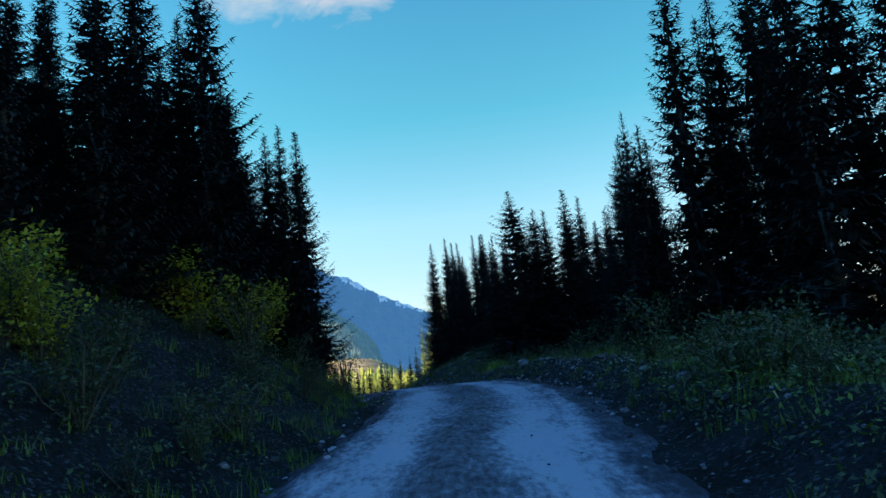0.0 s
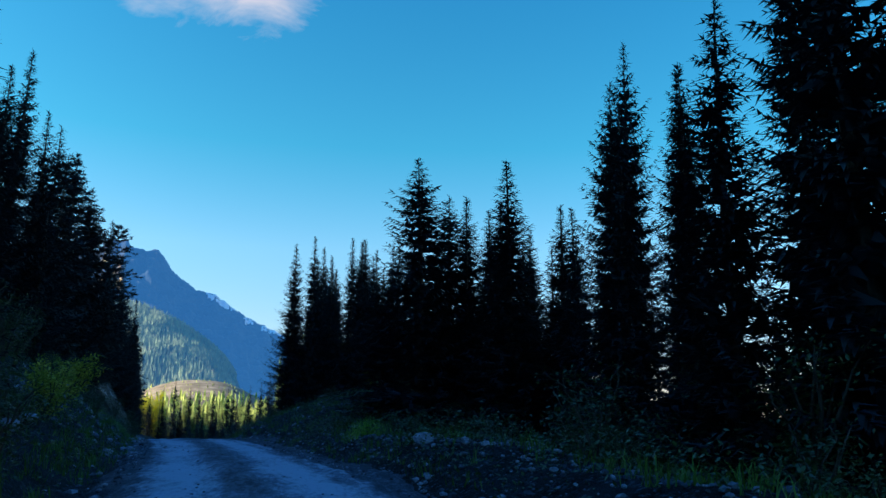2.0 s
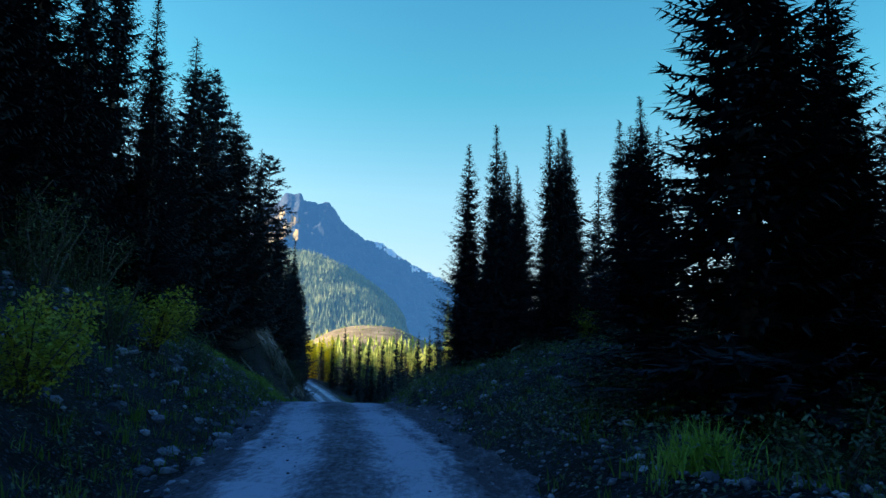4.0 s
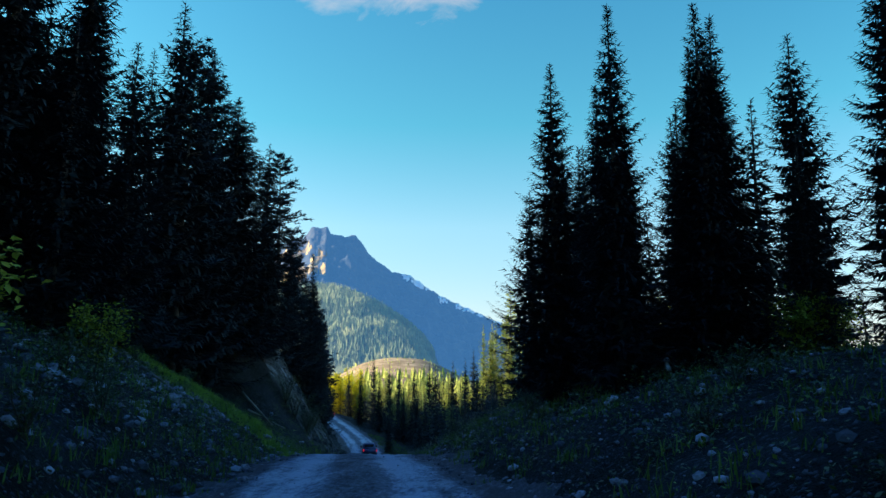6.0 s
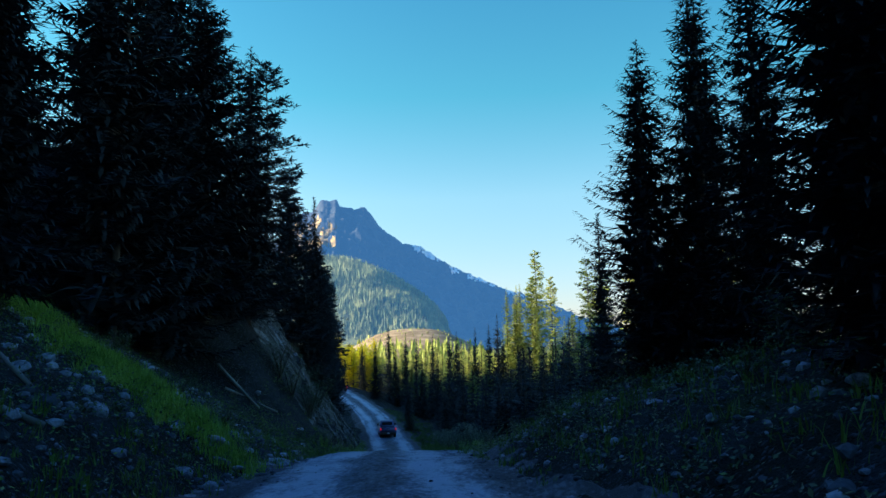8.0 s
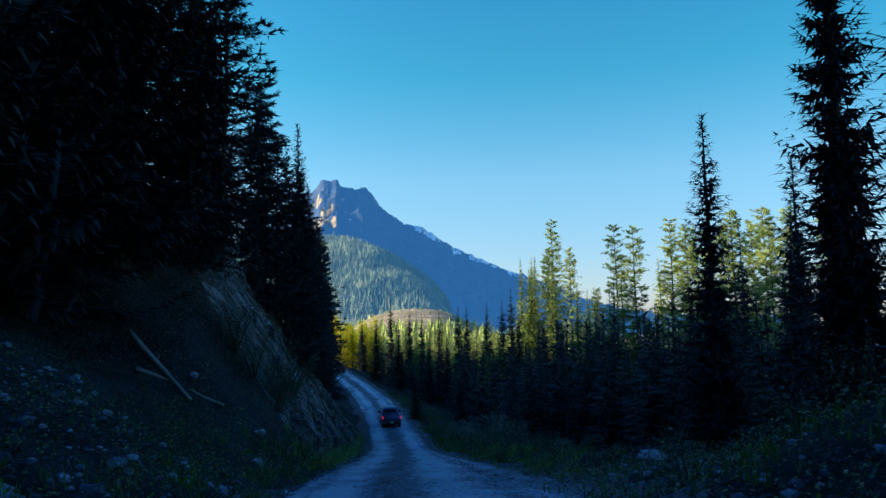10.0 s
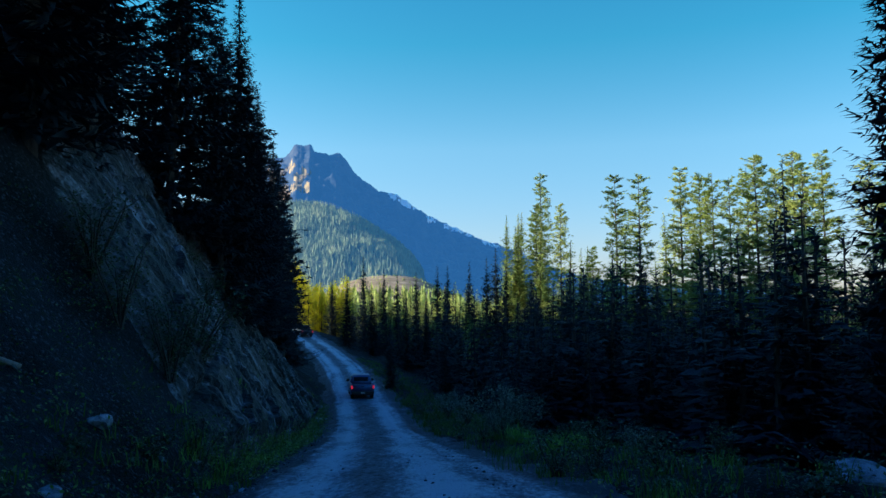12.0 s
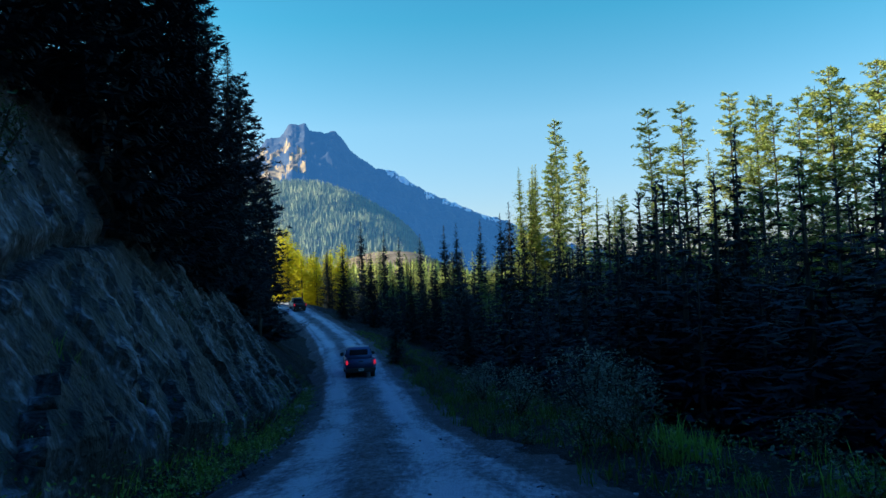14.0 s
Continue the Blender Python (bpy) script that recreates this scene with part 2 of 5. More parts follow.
def soil_material():
    """Dark litter and moss with small stones and chips showing through."""
    m = bpy.data.materials.new("forest_soil")
    m.use_nodes = True
    N, L = m.node_tree.nodes, m.node_tree.links
    b = N["Principled BSDF"]
    co = N.new("ShaderNodeTexCoord")
    big, mid, chip, size = N.new("ShaderNodeTexNoise"), N.new("ShaderNodeTexNoise"), N.new("ShaderNodeTexVoronoi"), N.new("ShaderNodeTexVoronoi")
    big.inputs["Scale"].default_value, big.inputs["Detail"].default_value = 0.45, 6
    mid.inputs["Scale"].default_value, mid.inputs["Detail"].default_value = 9, 7
    chip.inputs["Scale"].default_value = 19
    size.inputs["Scale"].default_value = 19
    size.feature = "DISTANCE_TO_EDGE"
    for t in (big, mid, chip, size):
        L.new(co.outputs["Object"], t.inputs["Vector"])
    r = N.new("ShaderNodeValToRGB")
    el = r.color_ramp.elements
    el.new(0.5)
    el.new(0.6)
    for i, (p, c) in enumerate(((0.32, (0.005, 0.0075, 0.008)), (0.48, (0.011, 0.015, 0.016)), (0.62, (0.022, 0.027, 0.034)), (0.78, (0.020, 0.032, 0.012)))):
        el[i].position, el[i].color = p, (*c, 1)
    s = N.new("ShaderNodeMath")
    s.operation = "MULTIPLY_ADD"
    s.inputs[1].default_value, s.inputs[2].default_value = 0.5, -0.25
    L.new(mid.outputs["Fac"], s.inputs[0])
    a = N.new("ShaderNodeMath")
    L.new(s.outputs[0], a.inputs[0])
    L.new(big.outputs["Fac"], a.inputs[1])
    L.new(a.outputs[0], r.inputs[0])
    sep = N.new("ShaderNodeSeparateColor")
    L.new(chip.outputs["Color"], sep.inputs[0])
    pick = N.new("ShaderNodeMapRange")
    pick.inputs["From Min"].default_value, pick.inputs["From Max"].default_value = 0.84, 1.0
    L.new(sep.outputs[0], pick.inputs["Value"])
    mix = N.new("ShaderNodeMix")
    mix.data_type = "RGBA"
    mix.inputs["B"].default_value = (0.075, 0.088, 0.11, 1)
    L.new(pick.outputs[0], mix.inputs["Factor"])
    L.new(r.outputs[0], mix.inputs["A"])
    L.new(mix.outputs["Result"], b.inputs["Base Color"])
    b.inputs["Roughness"].default_value, b.inputs["Specular IOR Level"].default_value = 0.95, 0.1
    bp = N.new("ShaderNodeBump")
    bp.inputs["Strength"].default_value, bp.inputs["Distance"].default_value = 1.0, 0.06
    hs = N.new("ShaderNodeMath")
    hs.operation = "MULTIPLY_ADD"
    hs.inputs[1].default_value = 1.2
    L.new(size.outputs["Distance"], hs.inputs[0])
    L.new(mid.outputs["Fac"], hs.inputs[2])
    L.new(hs.outputs[0], bp.inputs["Height"])
    L.new(bp.outputs[0], b.inputs["Normal"])
    return m


GROUND = soil_material()


# ---- plan of the road and the land ----
ROAD_Y = [-60, 0, 4.2, 8.3, 12.3, 16.3, 20.1, 23.8, 30.8, 47.5, 54.9, 58.7, 66, 77.1, 83.6, 90.3, 97.6, 101.6, 108, 116, 126, 136, 152, 164, 180, 200, 213, 226, 240, 262, 300]
ROAD_X = [-2.5, 0, 0.0, 0.12, 0.35, 0.8, 1.0, 0.8, 0.08, -2.5, -3.9, -4.65, -6.0, -7.9, -8.9, -9.8, -10.9, -11.4, -12.3, -13.5, -15.1, -16.8, -19.8, -22.6, -26.8, -33.3, -37.8, -43.2, -51, -70, -120]
ROAD_Z = [-2.6, -1.8, -1.6, -1.35, -1.1, -0.85, -0.6, -0.42, -0.28, -0.42, -0.50, -0.55, -0.72, -1.38, -1.95, -2.6, -3.4, -3.88, -4.65, -5.65, -6.85, -7.6, -8.2, -8.0, -7.5, -6.6, -6.0, -4.7, -4.0, -4.0, -4.0]
_fine = np.arange(-60, 300.1, 1.0)


def _smooth(values, width=5):
    v = np.interp(_fine, ROAD_Y, values)
    k = np.hanning(width + 2)[1:-1]
    return np.convolve(np.pad(v, width // 2, mode="edge"), k / k.sum(), mode="valid")


ROAD_XS, ROAD_ZS = _smooth(ROAD_X, 9), _smooth(ROAD_Z, 9)


def road_x(y):
    return np.interp(y, _fine, ROAD_XS)


def road_z(y):
    return np.interp(y, _fine, ROAD_ZS)


def wave(x, y, k, seed):
    """Cheap smooth noise in about -1 to 1."""
    a = np.sin(x * k * 1.0 + seed * 1.7 + 1.3 * np.sin(y * k * 0.7 + seed)) + np.sin(y * k * 1.13 + seed * 2.3 + 1.1 * np.sin(x * k * 0.9 - seed))
    b = np.sin((x + y) * k * 2.1 + seed * 3.1) * np.sin((x - y) * k * 1.7 - seed)
    return a * 0.38 + b * 0.3


def rough(x, y, k, seed):
    return wave(x, y, k, seed) + 0.5 * wave(x, y, k * 2.3, seed + 5) + 0.25 * wave(x, y, k * 5.1, seed + 9)


def side_left(y, e):
    """Height over the road at e metres left of its edge: ditch, cut bank, hillside."""
    yk = [-60, 0, 30, 45, 62, 85, 97, 104, 112, 120, 128, 138, 150, 175, 205, 225, 240, 255, 300]
    s1 = np.interp(y, yk, [.7, .7, .72, .66, .55, .55, .62, 1.45, 1.75, 1.75, 1.7, 1.5, 1.0, .45, .25, .15, .08, .03, .0])
    w1 = np.interp(y, yk, [7, 7, 7, 8, 9, 9, 9, 8, 7.5, 6, 4.5, 4, 4, 7, 11, 12, 12, 12, 12])
    s2 = np.interp(y, yk, [.7, .7, .7, .7, .7, .7, .7, .7, .7, .7, .7, .7, .69, .665, .575, .45, .30, .16, .0])
    ditch = -0.28 * np.exp(-((e - 0.9) / 0.6) ** 2)
    b = np.clip(e - 1.5, 0, None)
    h = s1 * np.minimum(b, w1) + s2 * np.clip(b - w1, 0, None)
    top = 80.0
    return ditch + np.where(h < top * 0.7, h, top * 0.7 + (top * 0.3) * np.tanh((h - top * 0.7) / (top * 0.3)))


def side_right(y, e):
    """Height over the road at e metres right of its edge: spoil berm, then a low bank, then the drop into the valley."""
    e = np.maximum(0, e - np.interp(y, [84, 89, 97, 108, 118], [0, 2.2, 2.0, 0.8, 0]))   # a small pull-out below the crest
    near = np.interp(e, [0, .6, 1.6, 2.6, 4, 10, 20, 60, 140], [0, .05, .62, .55, .25, 0, -1.5, -8, -12])
    bank = np.interp(e, [0, .8, 2.5, 5, 7, 16, 28, 60, 140], [0, .05, .95, 2.0, 2.3, 2.1, 0, -7, -12])
    drop = np.interp(e, [0, 1.6, 3.0, 4.6, 9, 16, 28, 60, 140], [0, .08, .25, .05, -2.6, -6.2, -8.5, -9, -10])
    far = np.interp(e, [0, 1.5, 4, 10, 26, 60, 140], [0, .0, -.6, -2.2, -4, -5, -6])
    a = np.clip((y - 38) / 14, 0, 1)
    b = np.clip((y - 84) / 13, 0, 1)
    c = np.clip((y - 140) / 40, 0, 1)
    sm = lambda q: q * q * (3 - 2 * q)
    h = near * (1 - sm(a)) + bank * sm(a)
    h = h * (1 - sm(b)) + drop * sm(b)
    return h * (1 - sm(c)) + far * sm(c)


HALF = 2.35


def land(x, y):
    """Height of the ground sheet."""
    x, y = np.asarray(x, float), np.asarray(y, float)
    d = x - road_x(y)
    zr = road_z(y)
    h = np.where(d < -HALF, side_left(y, -d - HALF), np.where(d > HALF, side_right(y, d - HALF), 0.0))
    off = np.clip((np.abs(d) - HALF) / 2.5, 0, 1)
    h = h + off * (0.16 * rough(x, y, 0.8, 2) + np.clip(np.abs(d) / 40, 0, 1) * 1.2 * rough(x, y, 0.07, 4))
    near = zr + h + off * np.where(d < 0, np.interp(y, [44, 56, 80, 94], [0.04, 0.75, 0.70, 0]), np.interp(y, [47, 58.7, 77.1, 90.3], [0.04, 0.24, 0.06, 0]))
    q = np.clip((y - 235) / 120, 0, 1)
    q = q * q * (3 - 2 * q)
    az = (x + 11) / np.maximum(y - 100, 50)
    mound = 35 * np.exp(-(np.abs(az + 0.125) / 0.105) ** 2.6) * np.exp(-((y - 760) / 190) ** 2)
    plain = -6 + 1.5 * rough(x, y, 0.02, 7) + mound + np.clip((y - 880) / 300, 0, 1) * 10
    return near * (1 - q) + plain * q


def axis(parts):
    out = []
    for a, b, n in parts:
        out += list(np.linspace(a, b, n, endpoint=False))
    return np.array(out + [parts[-1][1]])


def grid_mesh(name, X, Y, Z, mat, smooth=True):
    r, c = X.shape
    co = np.stack([X, Y, Z], -1).reshape(-1, 3)
    i = np.arange(r * c).reshape(r, c)
    f = np.stack([i[:-1, :-1], i[:-1, 1:], i[1:, 1:], i[1:, :-1]], -1).reshape(-1, 4)
    me = bpy.data.meshes.new(name)
    me.from_pydata(co.tolist(), [], f.tolist())
    me.materials.append(mat)
    if smooth:
        me.polygons.foreach_set("use_smooth", np.ones(len(me.polygons), bool))
    return new(name, me)


# ground: one sheet to the horizon, dense along the road
ys = axis([(-400, -60, 8), (-60, 0, 30), (0, 175, 240), (175, 300, 80), (300, 1000, 60), (1000, 4200, 12)])
ds = axis([(-3000, -400, 8), (-400, -120, 14), (-120, -30, 36), (-30, -14, 32), (-14, 14, 68), (14, 40, 36), (40, 140, 40), (140, 500, 14), (500, 3000, 8)])
D_, Y_ = np.meshgrid(ds, ys)
X_ = D_ + road_x(Y_)
Z_ = land(X_, Y_) - 0.10 * (np.abs(D_) < HALF - 0.3)
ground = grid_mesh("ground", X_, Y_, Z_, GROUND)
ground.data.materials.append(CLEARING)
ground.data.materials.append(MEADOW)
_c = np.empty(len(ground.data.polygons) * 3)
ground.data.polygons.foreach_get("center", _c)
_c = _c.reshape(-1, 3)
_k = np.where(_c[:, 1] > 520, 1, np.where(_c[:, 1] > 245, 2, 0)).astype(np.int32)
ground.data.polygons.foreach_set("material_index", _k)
tagged(ground, "dark forest soil with stones, moss and needle litter", "ground", kind="structure")

# road: gravel with a crown, two packed wheel tracks on each side and loose edges
ry = axis([(-30, 0, 60), (0, 125, 620), (125, 262, 270)])
rd = np.linspace(-HALF - 1.9, HALF + 1.9, 68)
D_, Y_ = np.meshgrid(rd, ry)
edge = HALF - (0.2 + 0.2 * (D_ < 0)) * np.clip((Y_ - 94) / 8, 0, 1) * np.clip((150 - Y_) / 15, 0, 1) - 0.42 * (D_ > 0) * np.clip((54 - Y_) / 10, 0, 1) - 0.4 * (D_ < 0) * np.clip((Y_ - 22) / 8, 0, 1) * np.clip((60 - Y_) / 10, 0, 1) + 0.16 * wave(D_ * 0, Y_, 0.5, 3) + 0.10 * wave(D_ * 0, Y_, 2.3, 8) + 0.08 * wave(D_ * 0, Y_, 6.1, 9)
rut = 0.0
for c, w, dep in ((-0.95, 0.30, 0.055), (0.85, 0.32, 0.06), (-1.6, 0.25, 0.03), (1.65, 0.22, 0.035), (0.3, 0.2, 0.02)):
    rut = rut - dep * np.exp(-((D_ - c - 0.12 * np.sin(Y_ * 0.11 + c)) / w) ** 2)
wash = 0.028 * np.sin(Y_ * 8.0 + 0.6 * np.sin(D_ * 2)) * np.exp(-((D_ - 0.55) / 0.4) ** 2) * np.clip((Y_ - 95) / 10, 0, 1)
relief = 0.018 * rough(D_, Y_, 2.2, 1) + 0.012 * rough(D_, Y_, 6.5, 6)
fall = np.clip((np.abs(D_) - edge + 0.35) / 0.6, 0, 1)
outer = edge + 0.55 + 0.4 * np.clip((Y_ - 30) / 10, 0, 1) + 0.35 * wave(D_ * 0 + np.sign(D_), Y_, 0.45, 13) + 0.25 * wave(np.sign(D_), Y_, 1.9, 15)
loose = np.clip((np.abs(D_) - edge) / 0.14, 0, 1)
Z_ = road_z(Y_) + 0.06 + 0.05 * (1 - (D_ / HALF) ** 2) + rut + wash + relief
apron = np.interp(Y_, [80, 88, 97, 104, 114, 126], [0, 2.2, 1.6, 0.7, 0.25, 0]) * np.clip(D_ / HALF, 0, 1) ** 2
X_ = D_ + apron + road_x(Y_)
shoulder_z = land(X_, Y_) + 0.035 + 0.6 * relief - 0.25 * np.clip((np.abs(D_) - outer) / 0.3, 0, 1)
Z_ = Z_ * (1 - loose) + shoulder_z * loose
road = grid_mesh("road", X_, Y_, Z_, GRAVEL)
track = np.zeros_like(D_)
for c, w, k in ((-1.35, 0.66, 1.0), (1.12, 0.64, 1.0), (1.9, 0.3, 0.7), (-2.05, 0.3, 0.7)):
    sway = 0.16 * np.sin(Y_ * 0.09 + c * 2) + 0.07 * np.sin(Y_ * 0.31 + c)
    track = np.maximum(track, k * np.exp(-((D_ - c - sway) / w) ** 2) * (0.75 + 0.25 * wave(D_ * 0, Y_, 0.5, c * 3)))
track = np.clip(track * 1.15 - 0.12 * np.exp(-((D_ + 0.3) / 0.4) ** 2) + 0.16 * rough(D_ * 1.5, Y_ * 0.5, 2.0, 17), 0, 1) * (1 - 0.45 * fall) * (1 - loose) * (1 - 0.45 * np.clip(apron, 0, 1)) - 0.24 * loose
attr = road.data.attributes.new("track", "FLOAT", "POINT")
attr.data.foreach_set("value", track.reshape(-1).astype(np.float32))
tagged(road, "rutted pale grey gravel forest road with packed wheel tracks", "road", kind="structure")


# ---- distance: mountain, wooded shoulder, cut clearing ----
def ridge_mesh(name, az, el, ridge_r, foot_r, foot_z, mat, amp, seed, n_u=220, n_v=60, sharp=1.0, craggy=0.0, jag=0.0, spine=0.0, splay=0.0):
    """A mountain side that rises from a foot to a skyline; az, el: skyline as x/y and z/y seen from the road."""
    u = np.linspace(az[0], az[-1], n_u)
    e = np.interp(u, az, el) + jag * (wave(u * 0, u, 330, seed) + 0.6 * wave(u * 0, u, 810, seed + 2))
    v = np.linspace(0, 1.12, n_v)
    U, V = np.meshgrid(u, v)
    back = splay * np.sqrt((U - spine) ** 2 + 0.0004)     # the sides fall back from a spine
    R = foot_r + (ridge_r - foot_r) * V + back
    top = np.interp(U, u, e) * (ridge_r + back - 100) - 2
    prof = np.where(V <= 1, V ** sharp, 1 - (V - 1) * 2.5)
    X, Y = U * (R - 100) - 11, R
    n = rough(X, Y, 2 * math.pi / 260, seed) + 0.6 * np.abs(wave(X, Y, 2 * math.pi / 90, seed + 3)) + 0.3 * rough(X, Y, 2 * math.pi / 45, seed + 4)
    crag = craggy * (0.5 - np.abs(wave(X * 1.6 + 0.5 * top, top * 0.2 + Y * 0.2, 2 * math.pi / 70, seed + 8))) * np.clip((V - 0.35) * 2, 0, 1) * np.clip((1.04 - V) * 8, 0, 1)
    ledge = craggy * 1.3 * (wave(X * 0.5, top * prof * 2.2 + X * 0.35, 2 * math.pi / 60, seed + 6) + 0.7 * wave(X, top * prof * 3 - X * 0.3, 2 * math.pi / 34, seed + 7)) * np.clip((1.0 - V) * 10, 0, 1) * np.clip(V * 3, 0, 1)
    Z = foot_z + crag + ledge + (top - foot_z) * prof + amp * n * np.clip(1 - np.abs(V - 0.5) * 1.9, 0.04, 1)
    return grid_mesh(name, X, Y, Z, mat), (u, e)


A_AZ = [-0.75, -0.5, -0.40, -0.32, -0.30, -0.2877, -0.2666, -0.256, -0.2325, -0.2266, -0.1996, -0.1925, -0.1829, -0.1681, -0.1381, -0.1115, -0.0892, -0.0668, -0.037, 0.0, 0.0413, 0.0591, 0.11, 0.2, 0.4]
A_EL = [0.05, 0.10, 0.135, 0.17, 0.1939, 0.2096, 0.2117, 0.2275, 0.2286, 0.2182, 0.2137, 0.218, 0.2059, 0.1843, 0.1628, 0.1562, 0.1398, 0.1258, 0.1122, 0.0953, 0.082, 0.0735, 0.05, 0.03, 0.02]
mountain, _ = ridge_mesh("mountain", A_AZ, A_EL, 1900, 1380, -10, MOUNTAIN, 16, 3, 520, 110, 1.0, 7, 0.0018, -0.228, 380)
_c = np.empty(len(mountain.data.polygons) * 3)
mountain.data.polygons.foreach_get("center", _c)
_c = _c.reshape(-1, 3)
_az = (_c[:, 0] + 11) / (_c[:, 1] - 100)
_up = _c[:, 2] / np.maximum(np.interp(_az, A_AZ, A_EL) * (1800 + 380 * np.abs(_az + 0.228)), 1)
_patch = rough(_c[:, 0], _c[:, 2], 0.09, 8)
mountain.data.materials.append(SNOW)
_fleck = rough(_c[:, 0], _c[:, 2], 0.25, 4)
_snow = (_fleck > -0.5) & (_az > -0.125) & (_az < 0.07) & (_up > 0.935 - 0.05 * _patch) & (_patch > -0.15) & (_up < 1.02)
mountain.data.materials.append(LIT_ROCK)
# faces of the left flank coloured as sunlit patches
_lit = (_az < -0.232 + 0.010 * _patch - 0.10 * np.clip(_up - 0.70, 0, 1)) & (_az > -0.30) & (_up > 0.62 + 0.04 * _patch) & (_up < 0.93) & (_patch > np.where(_up < 0.75, -0.25, 0.25))
mountain.data.polygons.foreach_set("material_index", np.where(_snow, 1, np.where(_lit, 2, 0)).astype(np.int32))
tagged(mountain, "bare rock mountain tinted blue for shade and haze, with a notched double peak", "mountain", kind="structure")
B_AZ = [-0.7, -0.45, -0.36, -0.313, -0.2932, -0.2503, -0.2194, -0.1888, -0.151, -0.121, -0.104, -0.090, -0.078, -0.066, 0.02, 0.15]
B_EL = [0.08, 0.12, 0.14, 0.1465, 0.1548, 0.1551, 0.1513, 0.1422, 0.1235, 0.1035, 0.0895, 0.076, 0.058, 0.03, 0.01, 0.01]
B_EL = [v - 0.007 for v in B_EL]
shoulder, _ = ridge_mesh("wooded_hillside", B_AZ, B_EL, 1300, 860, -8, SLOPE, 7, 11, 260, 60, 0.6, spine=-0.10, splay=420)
tagged(shoulder, "sunlit conifer-covered lower mountain shoulder", "hillside", kind="structure")


# ---- builders ----
def part(name, verts, faces, mat, parent=None, label="", smooth=False):
    me = bpy.data.meshes.new(name)
    me.from_pydata([tuple(v) for v in verts], [], [tuple(f) for f in faces])
    me.materials.append(mat)
    if smooth:
        me.polygons.foreach_set("use_smooth", np.ones(len(me.polygons), bool))
    ob = new(name, me)
    if parent:
        ob.parent = parent
    if label:
        ob["label"] = label
    return ob


def tube(points, radii, sides=7, close=True):
    """A tapered tube along points: vertices and faces."""
    V, F = [], []
    for i, p in enumerate(points):
        p = Vector(p)
        t = (Vector(points[min(i + 1, len(points) - 1)]) - Vector(points[max(i - 1, 0)])).normalized()
        a = t.orthogonal().normalized()
        b = t.cross(a)
        for k in range(sides):
            an = 2 * math.pi * k / sides
            V.append(p + (a * math.cos(an) + b * math.sin(an)) * radii[i])
        if i:
            o = (i - 1) * sides
            F += [(o + k, o + (k + 1) % sides, o + sides + (k + 1) % sides, o + sides + k) for k in range(sides)]
    if close:
        F.append(tuple(range(sides))[::-1])
        F.append(tuple(range((len(points) - 1) * sides, len(points) * sides)))
    return V, F


